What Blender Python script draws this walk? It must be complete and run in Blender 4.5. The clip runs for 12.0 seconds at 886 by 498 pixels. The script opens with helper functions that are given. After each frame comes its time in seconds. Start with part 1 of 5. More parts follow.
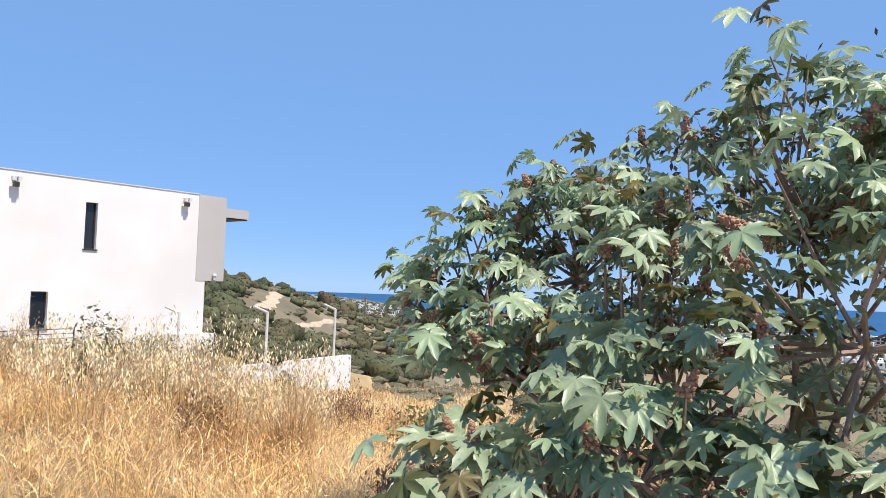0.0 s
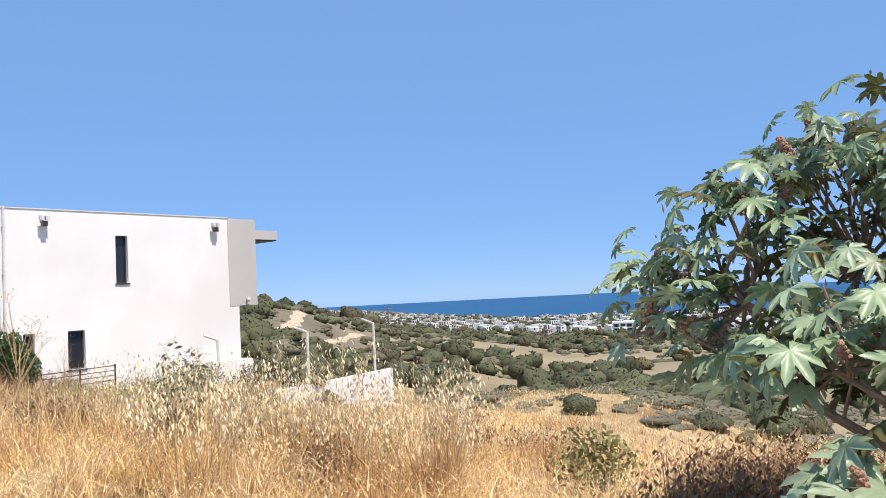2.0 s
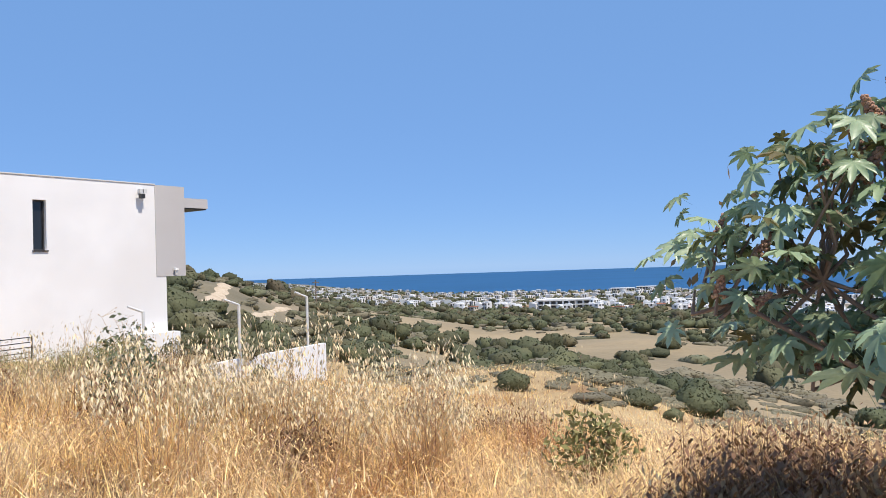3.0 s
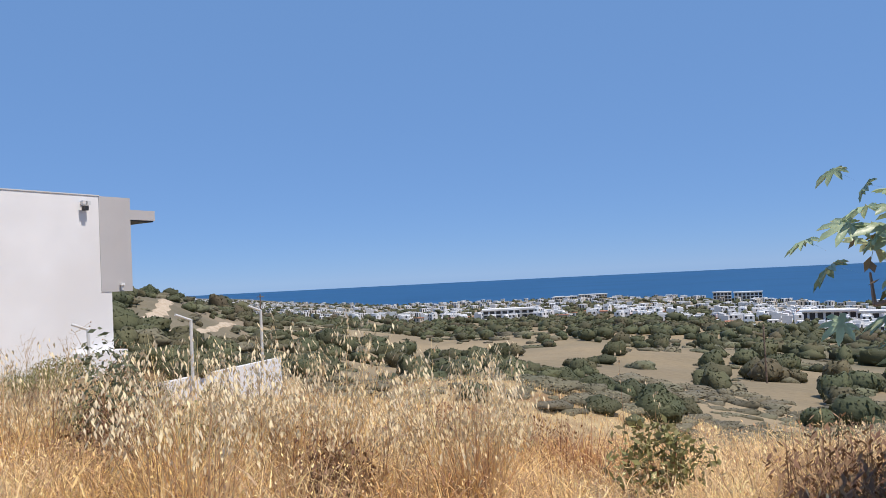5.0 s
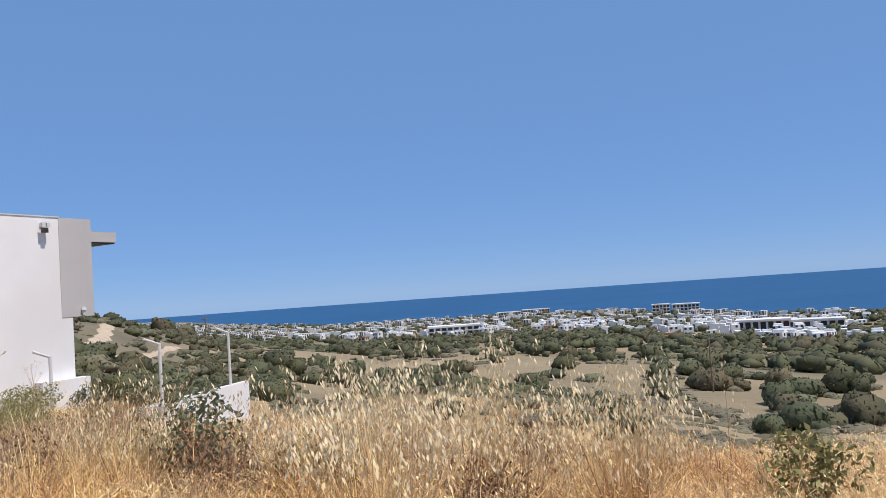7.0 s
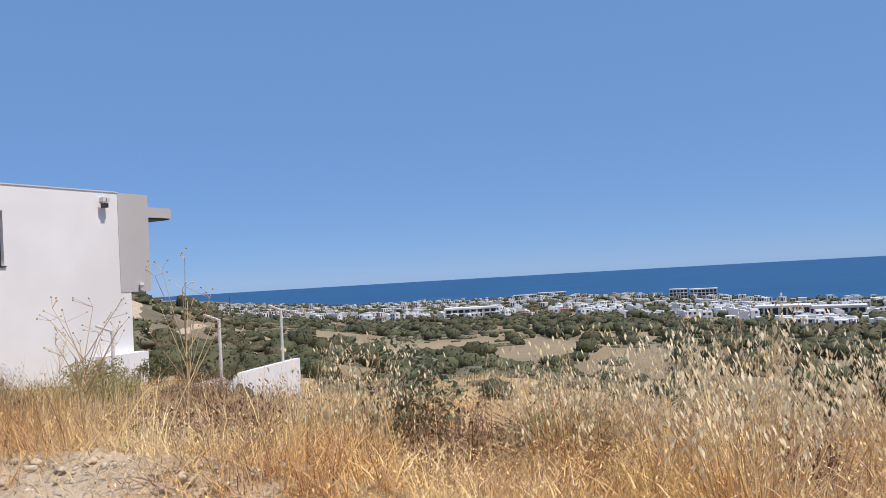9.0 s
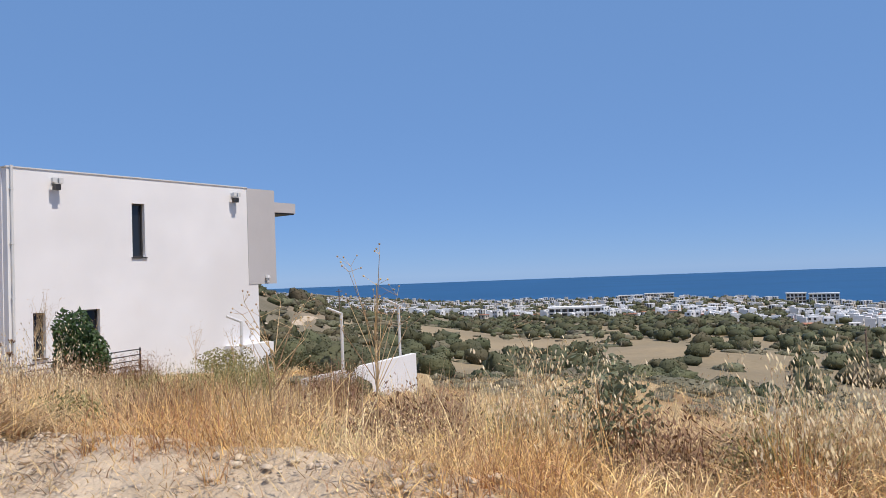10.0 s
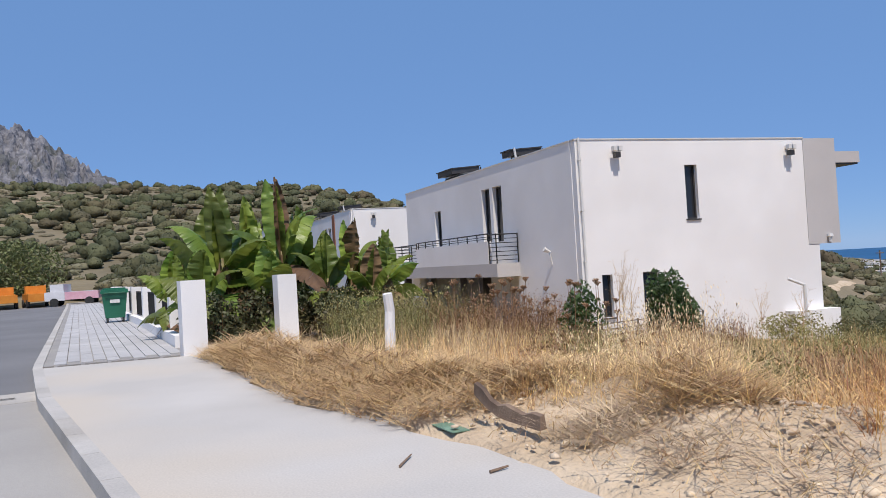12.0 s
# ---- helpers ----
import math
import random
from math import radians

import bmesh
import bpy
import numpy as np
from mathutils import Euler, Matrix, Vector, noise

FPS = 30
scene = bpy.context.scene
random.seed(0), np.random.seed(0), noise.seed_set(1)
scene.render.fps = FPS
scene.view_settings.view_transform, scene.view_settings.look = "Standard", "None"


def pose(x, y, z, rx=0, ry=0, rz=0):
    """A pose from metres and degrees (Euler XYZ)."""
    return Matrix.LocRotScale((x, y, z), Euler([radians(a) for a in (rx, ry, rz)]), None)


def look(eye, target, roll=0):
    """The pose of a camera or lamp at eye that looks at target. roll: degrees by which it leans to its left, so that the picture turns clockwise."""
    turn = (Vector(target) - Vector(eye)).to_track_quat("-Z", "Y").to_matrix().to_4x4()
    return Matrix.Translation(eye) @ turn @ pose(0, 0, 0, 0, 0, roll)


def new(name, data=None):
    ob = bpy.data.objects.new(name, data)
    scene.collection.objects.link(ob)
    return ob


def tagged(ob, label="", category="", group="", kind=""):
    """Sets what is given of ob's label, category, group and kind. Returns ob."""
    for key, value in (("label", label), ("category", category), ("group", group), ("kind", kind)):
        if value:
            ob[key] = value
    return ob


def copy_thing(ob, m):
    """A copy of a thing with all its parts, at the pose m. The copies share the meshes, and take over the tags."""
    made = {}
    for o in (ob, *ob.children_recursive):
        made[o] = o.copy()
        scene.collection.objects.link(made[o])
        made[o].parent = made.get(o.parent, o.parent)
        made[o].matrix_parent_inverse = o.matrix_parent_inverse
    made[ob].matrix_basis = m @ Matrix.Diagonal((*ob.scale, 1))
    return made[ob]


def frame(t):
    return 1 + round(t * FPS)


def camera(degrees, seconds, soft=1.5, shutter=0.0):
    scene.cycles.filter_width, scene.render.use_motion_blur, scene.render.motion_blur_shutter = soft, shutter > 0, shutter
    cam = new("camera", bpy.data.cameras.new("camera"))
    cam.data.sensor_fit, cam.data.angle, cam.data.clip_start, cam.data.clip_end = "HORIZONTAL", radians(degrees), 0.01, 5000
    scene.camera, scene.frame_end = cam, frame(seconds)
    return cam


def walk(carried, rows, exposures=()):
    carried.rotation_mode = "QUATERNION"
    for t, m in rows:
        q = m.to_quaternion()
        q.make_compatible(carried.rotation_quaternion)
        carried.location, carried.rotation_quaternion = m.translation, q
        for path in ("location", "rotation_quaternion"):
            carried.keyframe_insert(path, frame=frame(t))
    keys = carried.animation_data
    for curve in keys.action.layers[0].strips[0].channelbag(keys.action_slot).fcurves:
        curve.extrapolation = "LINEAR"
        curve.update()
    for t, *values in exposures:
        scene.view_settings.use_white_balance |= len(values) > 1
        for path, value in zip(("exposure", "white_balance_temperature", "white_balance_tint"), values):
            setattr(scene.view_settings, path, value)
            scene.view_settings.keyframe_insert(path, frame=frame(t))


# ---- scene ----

# ------------------------------------------------------------------ camera
cam = camera(60.25, 12.0, soft=0.6)
PATH = [
    (0, (-10.317, -30.725, 1.366), (-2.608, -24.378, 1.888), 1.92),
    (0.5, (-10.340, -30.423, 1.402), (-2.670, -24.041, 2.070), 1.11),
    (1, (-10.281, -30.088, 1.394), (-2.677, -23.640, 2.164), -0.51),
    (1.5, (-10.321, -29.766, 1.370), (-2.775, -23.253, 2.169), -1.45),
    (2, (-10.326, -29.452, 1.399), (-2.731, -22.974, 1.990), -2.99),
    (2.5, (-10.199, -29.109, 1.405), (-2.318, -22.959, 1.658), -3.07),
    (3, (-10.238, -28.800, 1.390), (-2.061, -23.049, 1.623), -1.86),
    (5, (-10.137, -27.935, 1.338), (-1.558, -22.809, 1.691), -2.86),
    (5.5, (-10.225, -27.699, 1.376), (-1.674, -22.522, 1.651), -3.72),
    (6, (-10.447, -27.411, 1.416), (-1.747, -22.488, 1.677), -3.55),
    (6.5, (-10.592, -27.085, 1.425), (-1.588, -22.740, 1.660), -3.35),
    (7, (-10.654, -26.775, 1.393), (-1.715, -22.323, 1.931), -4.03),
    (7.5, (-10.837, -26.377, 1.375), (-2.051, -21.655, 2.088), -4.54),
    (9.5, (-11.307, -24.857, 1.421), (-2.486, -20.149, 1.534), -2.61),
    (10, (-11.348, -24.483, 1.446), (-3.203, -18.691, 1.790), -2.16),
    (10.5, (-11.511, -24.075, 1.440), (-4.183, -17.284, 1.873), -3.16),
    (11, (-11.663, -23.697, 1.414), (-5.601, -15.747, 1.654), -4.65),
    (11.5, (-11.809, -23.162, 1.408), (-7.881, -13.971, 1.718), -4.33),
    (12, (-12.050, -22.817, 1.396), (-9.023, -13.288, 1.602), -3.33),
]
EXPOSURES = [(0, 0.32, 6400, 11), (2.5, 0.25, 6350, 11), (3.2, 0.12, 6300, 12), (4.8, -0.12, 6250, 13), (12, -0.15, 6300, 14)]
walk(cam, [(t, look(e, g, r)) for t, e, g, r in PATH], EXPOSURES)

# ------------------------------------------------------------------ world, sun
SUN_EL, SUN_AZ = 63.0, 186.0
to_sun = Vector((math.sin(radians(SUN_AZ)) * math.cos(radians(SUN_EL)), math.cos(radians(SUN_AZ)) * math.cos(radians(SUN_EL)), math.sin(radians(SUN_EL))))
world = bpy.data.worlds.new("world")
scene.world = world
world.use_nodes = True
wn = world.node_tree.nodes
sky = wn.new("ShaderNodeTexSky")
sky.sky_type = "NISHITA"
sky.sun_disc = False
sky.sun_elevation, sky.sun_rotation = radians(SUN_EL), radians(SUN_AZ)
sky.altitude, sky.air_density, sky.dust_density, sky.ozone_density = 3000, 0.9, 0.0, 5.0
haze = wn.new("ShaderNodeMix")
haze.data_type = "RGBA"
haze.inputs["Factor"].default_value = 0.72
haze.inputs["B"].default_value = (1.72, 3.4, 6.5, 1)  # even blue airlight of a hazy summer sky
world.node_tree.links.new(sky.outputs[0], haze.inputs["A"])
world.node_tree.links.new(haze.outputs["Result"], wn["Background"].inputs[0])
wn["Background"].inputs[1].default_value = 0.115
sun = new("sun", bpy.data.lights.new("sun", "SUN"))
sun.data.energy, sun.data.angle, sun.data.color = 4.9, radians(0.53), (1.0, 0.91, 0.78)
sun.matrix_world = look((0, 0, 60), Vector((0, 0, 60)) - to_sun)

# ------------------------------------------------------------------ materials
def surface(name, c1, c2, scale=3.0, rough=0.8, bump=0.2, fine=40.0, vary=0.0, island=0.0, c3=None, metal=0.0, leaf=0.0, bump_dist=0.02):
    """Two scales of noise between two colours (a third in patches), bump, random change per object or island, and light through leaves."""
    m = bpy.data.materials.new(name)
    m.use_nodes = True
    nt = m.node_tree
    N, L = nt.nodes, nt.links
    p = N["Principled BSDF"]
    geo = N.new("ShaderNodeNewGeometry")
    def noise_at(sc, detail):
        n = N.new("ShaderNodeTexNoise")
        n.inputs["Scale"].default_value, n.inputs["Detail"].default_value = sc, detail
        L.new(geo.outputs["Position"], n.inputs["Vector"])
        return n
    big, small = noise_at(scale, 4), noise_at(fine, 3)
    def mixer(a, b, fac):
        mx = N.new("ShaderNodeMix")
        mx.data_type = "RGBA"
        for sock, v in ((mx.inputs["A"], a), (mx.inputs["B"], b)):
            if isinstance(v, tuple):
                sock.default_value = (*v, 1)
            else:
                L.new(v, sock)
        L.new(fac, mx.inputs["Factor"])
        return mx.outputs["Result"]
    def ramp(src, lo, hi):
        r = N.new("ShaderNodeMapRange")
        r.inputs["From Min"].default_value, r.inputs["From Max"].default_value = lo, hi
        L.new(src, r.inputs["Value"])
        return r.outputs[0]
    col = mixer(c1, c2, ramp(big.outputs["Fac"], 0.35, 0.65))
    if c3:
        col = mixer(col, c3, ramp(noise_at(scale * 0.37, 3).outputs["Fac"], 0.52, 0.68))
    hsv = N.new("ShaderNodeHueSaturation")
    L.new(col, hsv.inputs["Color"])
    val = ramp(small.outputs["Fac"], 0.2, 0.8)
    v2 = N.new("ShaderNodeMath")
    v2.operation = "MULTIPLY_ADD"
    v2.inputs[1].default_value, v2.inputs[2].default_value = 0.22, 0.89
    L.new(val, v2.inputs[0])
    last = v2.outputs[0]
    for amount, out in ((vary, "obj"), (island, "isl")):
        if amount:
            src = N.new("ShaderNodeObjectInfo").outputs["Random"] if out == "obj" else geo.outputs["Random Per Island"]
            k = N.new("ShaderNodeMath")
            k.operation = "MULTIPLY_ADD"
            k.inputs[1].default_value, k.inputs[2].default_value = amount, 1 - amount / 2
            L.new(src, k.inputs[0])
            q = N.new("ShaderNodeMath")
            q.operation = "MULTIPLY"
            L.new(k.outputs[0], q.inputs[0])
            L.new(last, q.inputs[1])
            last = q.outputs[0]
            h = N.new("ShaderNodeMath")
            h.operation = "MULTIPLY_ADD"
            h.inputs[1].default_value, h.inputs[2].default_value = amount * 0.05, 0.5 - amount * 0.025
            L.new(src, h.inputs[0])
            L.new(h.outputs[0], hsv.inputs["Hue"])
    L.new(last, hsv.inputs["Value"])
    L.new(hsv.outputs[0], p.inputs["Base Color"])
    p.inputs["Roughness"].default_value, p.inputs["Metallic"].default_value = rough, metal
    if bump:
        b = N.new("ShaderNodeBump")
        b.inputs["Strength"].default_value, b.inputs["Distance"].default_value = bump, bump_dist
        L.new(small.outputs["Fac"], b.inputs["Height"])
        L.new(b.outputs[0], p.inputs["Normal"])
    if leaf:
        tr = N.new("ShaderNodeBsdfTranslucent")
        L.new(hsv.outputs[0], tr.inputs["Color"])
        mx = N.new("ShaderNodeMixShader")
        mx.inputs[0].default_value = leaf
        L.new(p.outputs[0], mx.inputs[1])
        L.new(tr.outputs[0], mx.inputs[2])
        L.new(mx.outputs[0], N["Material Output"].inputs["Surface"])
    return m

M = {
    "soil": surface("dry_soil", (0.33, 0.225, 0.11), (0.46, 0.34, 0.18), 0.7, 0.95, 0.6, 25, c3=(0.26, 0.165, 0.08)),
    "dirt": surface("pale_dirt", (0.48, 0.375, 0.255), (0.57, 0.46, 0.33), 2.0, 0.95, 0.9, 30, c3=(0.42, 0.31, 0.2)),
    "hill": surface("dry_hillside", (0.135, 0.115, 0.07), (0.2, 0.165, 0.1), 0.06, 0.95, 0.6, 0.9, c3=(0.27, 0.21, 0.135), bump_dist=0.3),
    "land": surface("valley_land", (0.21, 0.165, 0.095), (0.33, 0.25, 0.14), 0.02, 0.95, 0.5, 0.7, c3=(0.15, 0.135, 0.08), bump_dist=0.3),
    "grass": surface("straw_grass", (0.76, 0.5, 0.225), (0.88, 0.69, 0.41), 1.1, 0.6, 0.0, 8, island=1.0, c3=(0.58, 0.31, 0.12), leaf=0.34),
    "oat": surface("pale_oat", (0.78, 0.62, 0.36), (0.85, 0.72, 0.48), 2.0, 0.55, 0.0, 20, island=0.4, leaf=0.3),
    "hay": surface("matted_hay", (0.48, 0.32, 0.16), (0.62, 0.45, 0.25), 1.5, 0.7, 0.0, 20, island=0.6, leaf=0.2),
    "weed": surface("dead_weed", (0.21, 0.115, 0.06), (0.34, 0.2, 0.105), 1.5, 0.8, 0.0, 20, island=0.6, leaf=0.15),
    "shrub": surface("scrub_leaf", (0.07, 0.08, 0.036), (0.12, 0.12, 0.055), 0.15, 0.8, 0.7, 3, island=0.45, c3=(0.13, 0.105, 0.055), leaf=0.15, bump_dist=0.15),
    "heath": surface("grey_heath", (0.145, 0.13, 0.08), (0.21, 0.18, 0.115), 0.12, 0.9, 0.7, 3, island=0.35, c3=(0.15, 0.15, 0.085), leaf=0.1, bump_dist=0.12),
    "green": surface("green_leaf", (0.05, 0.09, 0.025), (0.085, 0.13, 0.04), 1.5, 0.5, 0.0, 20, island=0.6, leaf=0.25),
    "olive": surface("grey_green_leaf", (0.13, 0.15, 0.075), (0.19, 0.2, 0.11), 1.5, 0.6, 0.0, 20, island=0.5, leaf=0.25),
    "castor": surface("castor_leaf", (0.27, 0.36, 0.2), (0.42, 0.5, 0.32), 3.0, 0.4, 0.25, 60, vary=0.3, island=0.35, leaf=0.28, bump_dist=0.004),
    "castor_dark": surface("castor_leaf_bronze", (0.1, 0.12, 0.04), (0.19, 0.15, 0.055), 3.0, 0.5, 0.2, 60, vary=0.6, leaf=0.3, bump_dist=0.004),
    "castor_dry_shade": surface("castor_dry_shade_leaf", (0.09, 0.08, 0.045), (0.22, 0.14, 0.085), 3.0, 0.7, 0.0, 60, island=0.9, c3=(0.08, 0.1, 0.045), leaf=0.2),
    "castor_stem": surface("castor_stem", (0.2, 0.13, 0.09), (0.3, 0.2, 0.15), 6.0, 0.6, 0.2, 60),
    "fruit": surface("castor_fruit", (0.24, 0.11, 0.07), (0.4, 0.23, 0.15), 20.0, 0.7, 0.4, 120, vary=0.6, island=0.4),
    "banana": surface("banana_leaf", (0.1, 0.165, 0.025), (0.25, 0.31, 0.055), 1.2, 0.38, 0.2, 60, vary=0.7, leaf=0.35),
    # leaf colours darkened to stand for shade under the banana plants
    "banana_shade": surface("shaded_leaf", (0.05, 0.07, 0.025), (0.09, 0.085, 0.035), 1.5, 0.6, 0.0, 20, island=0.7, c3=(0.12, 0.07, 0.035), leaf=0.2),
    "weed_green": surface("half_dry_weed", (0.2, 0.2, 0.07), (0.32, 0.27, 0.11), 1.2, 0.7, 0.0, 20, island=0.6, leaf=0.25),
    "tree": surface("tree_leaf", (0.12, 0.145, 0.05), (0.19, 0.2, 0.075), 0.5, 0.6, 0.0, 4, island=0.6, leaf=0.25),
    "twigs": surface("grey_brush", (0.42, 0.31, 0.2), (0.55, 0.42, 0.28), 1.5, 0.8, 0.0, 20, island=0.6),
    "banana_dead": surface("dead_banana_leaf", (0.1, 0.06, 0.03), (0.2, 0.12, 0.06), 3.0, 0.8, 0.2, 60, vary=0.5, leaf=0.1),
    "banana_stem": surface("banana_stem", (0.12, 0.1, 0.04), (0.2, 0.17, 0.07), 6.0, 0.7, 0.2, 60),
    "white": surface("white_render", (0.76, 0.75, 0.74), (0.82, 0.81, 0.80), 0.5, 0.9, 0.12, 90, bump_dist=0.005, c3=(0.74, 0.72, 0.70)),
    "grey": surface("grey_render", (0.46, 0.44, 0.43), (0.5, 0.48, 0.47), 0.5, 0.9, 0.12, 90, bump_dist=0.005),
    "brown": surface("brown_panel", (0.2, 0.07, 0.035), (0.26, 0.1, 0.05), 1.0, 0.7, 0.1, 40),
    "frame": surface("dark_frame", (0.03, 0.028, 0.027), (0.045, 0.04, 0.038), 4.0, 0.45, 0.05, 60),
    # porch wall colour with the recess's shade put into it
    "porch_shade": surface("porch_shade_wall", (0.05, 0.045, 0.04), (0.08, 0.07, 0.06), 1.0, 0.9, 0.0, 20),
    "metal": surface("black_iron", (0.02, 0.02, 0.021), (0.035, 0.034, 0.034), 5.0, 0.5, 0.1, 80, metal=0.3),
    "steel": surface("pale_painted_metal", (0.6, 0.6, 0.58), (0.68, 0.67, 0.65), 5.0, 0.45, 0.05, 60),
    "concrete": surface("pale_concrete", (0.43, 0.41, 0.38), (0.49, 0.47, 0.44), 0.5, 0.9, 0.3, 60, c3=(0.5, 0.44, 0.36), bump_dist=0.006),
    "paver": surface("grey_paver", (0.39, 0.385, 0.385), (0.45, 0.445, 0.445), 0.8, 0.9, 0.25, 60, vary=0.09, bump_dist=0.006),
    "joint": surface("paver_joint", (0.26, 0.25, 0.24), (0.31, 0.3, 0.28), 1.0, 0.95, 0.2, 60),
    "kerb": surface("kerb_concrete", (0.4, 0.385, 0.36), (0.47, 0.45, 0.42), 1.2, 0.9, 0.3, 50, c3=(0.33, 0.3, 0.26), vary=0.1),
    "asphalt": surface("worn_asphalt", (0.28, 0.268, 0.25), (0.35, 0.335, 0.31), 0.4, 0.9, 0.4, 90, c3=(0.4, 0.36, 0.31), bump_dist=0.008),
    "asphalt_new": surface("dark_asphalt", (0.14, 0.14, 0.145), (0.175, 0.175, 0.18), 0.3, 0.9, 0.4, 90, bump_dist=0.008),
    "bin": surface("green_plastic", (0.012, 0.12, 0.065), (0.02, 0.15, 0.085), 2.0, 0.45, 0.06, 60),
    "rubber": surface("rubber", (0.02, 0.02, 0.02), (0.03, 0.03, 0.03), 5.0, 0.8, 0.1, 60),
    "wood": surface("weathered_wood", (0.16, 0.105, 0.07), (0.25, 0.175, 0.12), 4.0, 0.8, 0.5, 40, c3=(0.08, 0.05, 0.035)),
    "rock": surface("limestone", (0.56, 0.45, 0.32), (0.66, 0.55, 0.42), 4.0, 0.95, 0.6, 30, island=0.25),
    "cliff": surface("mountain_rock", (0.075, 0.08, 0.1), (0.26, 0.26, 0.28), 0.04, 0.95, 1.0, 0.12, c3=(0.09, 0.095, 0.09), bump_dist=12.0),
    "town_white": surface("far_white_wall", (0.7, 0.69, 0.67), (0.8, 0.79, 0.77), 0.05, 0.9, 0.0, 2, vary=0.3),
    "town_cream": surface("far_cream_wall", (0.52, 0.46, 0.38), (0.6, 0.54, 0.45), 0.05, 0.9, 0.0, 2, vary=0.3),
    "tile_roof": surface("terracotta_roof", (0.36, 0.15, 0.08), (0.44, 0.2, 0.11), 0.2, 0.9, 0.0, 3, vary=0.3),
    "orange": surface("orange_paint", (0.6, 0.2, 0.02), (0.68, 0.26, 0.03), 2.0, 0.45, 0.0, 30),
    "carpaint": surface("pale_car_paint", (0.6, 0.6, 0.62), (0.66, 0.66, 0.68), 2.0, 0.25, 0.0, 30),
    "redpaint": surface("pale_pink_paint", (0.62, 0.34, 0.4), (0.68, 0.42, 0.47), 2.0, 0.35, 0.0, 30),
    "greennet": surface("green_net", (0.14, 0.24, 0.17), (0.2, 0.32, 0.24), 6.0, 0.7, 0.3, 60),
}

def sea_material():
    m = surface("sea_water", (0.01, 0.07, 0.17), (0.014, 0.085, 0.2), 0.004, 0.5, 0.0, 0.05)
    m.node_tree.nodes["Principled BSDF"].inputs["Specular IOR Level"].default_value = 0.25
    return m
def glass_material():
    m = bpy.data.materials.new("dark_glass")
    m.use_nodes = True
    p = m.node_tree.nodes["Principled BSDF"]
    p.inputs["Base Color"].default_value = (0.02, 0.022, 0.026, 1)
    p.inputs["Roughness"].default_value = 0.06
    return m
M["sea"], M["glass"] = sea_material(), glass_material()

# ------------------------------------------------------------------ mesh helpers
def np_mesh(name, V, T, mat, smooth=False):
    V, T = np.asarray(V, np.float32).reshape(-1, 3), np.asarray(T, np.int32).reshape(-1, 3)
    me = bpy.data.meshes.new(name)
    me.vertices.add(len(V))
    me.vertices.foreach_set("co", V.ravel())
    me.loops.add(T.size)
    me.loops.foreach_set("vertex_index", T.ravel())
    me.polygons.add(len(T))
    me.polygons.foreach_set("loop_start", np.arange(0, T.size, 3, dtype=np.int32))
    me.update(calc_edges=True)
    if smooth:
        me.polygons.foreach_set("use_smooth", np.ones(len(T), bool))
    me.materials.append(mat)
    return me

def join_np(pieces):
    V, T, n = [], [], 0
    for v, t in pieces:
        V.append(np.asarray(v).reshape(-1, 3))
        T.append(np.asarray(t).reshape(-1, 3) + n)
        n += len(V[-1])
    return np.concatenate(V), np.concatenate(T)

def finish(bm, name, mat, bevel=0.0, smooth=False):
    if bevel:
        bmesh.ops.bevel(bm, geom=[e for e in bm.edges if len(e.link_faces) == 2 and e.calc_face_angle(0) > 0.6], offset=bevel, segments=2, affect="EDGES", clamp_overlap=True)
    me = bpy.data.meshes.new(name)
    bm.to_mesh(me)
    bm.free()
    if smooth:
        for f in me.polygons:
            f.use_smooth = True
    me.materials.append(mat)
    return me

def part(name, bm, mat, parent, label="", bevel=0.0, smooth=False):
    ob = new(name, finish(bm, name, mat, bevel, smooth) if isinstance(bm, bmesh.types.BMesh) else bm)
    ob.parent = parent
    if label:
        ob["label"] = label
    return ob

def box(bm, x0, x1, y0, y1, z0, z1, m=None):
    vs = [Vector((x, y, z)) for z in (z0, z1) for x, y in ((x0, y0), (x1, y0), (x1, y1), (x0, y1))]
    v = [bm.verts.new(m @ q if m else q) for q in vs]
    for f in ((3, 2, 1, 0), (4, 5, 6, 7), (0, 1, 5, 4), (1, 2, 6, 5), (2, 3, 7, 6), (3, 0, 4, 7)):
        bm.faces.new([v[i] for i in f])
    return bm

def boxes(*rows, m=None):
    bm = bmesh.new()
    for r in rows:
        box(bm, *r, m=m)
    return bm

def rod(bm, a, b, r0, r1=None, n=6):
    a, b = Vector(a), Vector(b)
    r1 = r0 if r1 is None else r1
    q = (b - a).to_track_quat("Z", "Y").to_matrix()
    rings = []
    for c, r in ((a, r0), (b, r1)):
        rings.append([bm.verts.new(c + q @ Vector((math.cos(6.2832 * i / n) * r, math.sin(6.2832 * i / n) * r, 0))) for i in range(n)])
    for i in range(n):
        bm.faces.new((rings[0][i], rings[0][(i + 1) % n], rings[1][(i + 1) % n], rings[1][i]))
    bm.faces.new(rings[0][::-1])
    bm.faces.new(rings[1])
    return bm

def thing(name, m=None, **tags):
    ob = new(name)
    ob.matrix_basis = m or Matrix()
    return tagged(ob, **tags)

rng = np.random.default_rng(7)

# ------------------------------------------------------------------ the lie of the land
def sstep(a, b, x):
    t = np.clip((np.asarray(x, float) - a) / (b - a), 0, 1)
    return t * t * (3 - 2 * t)

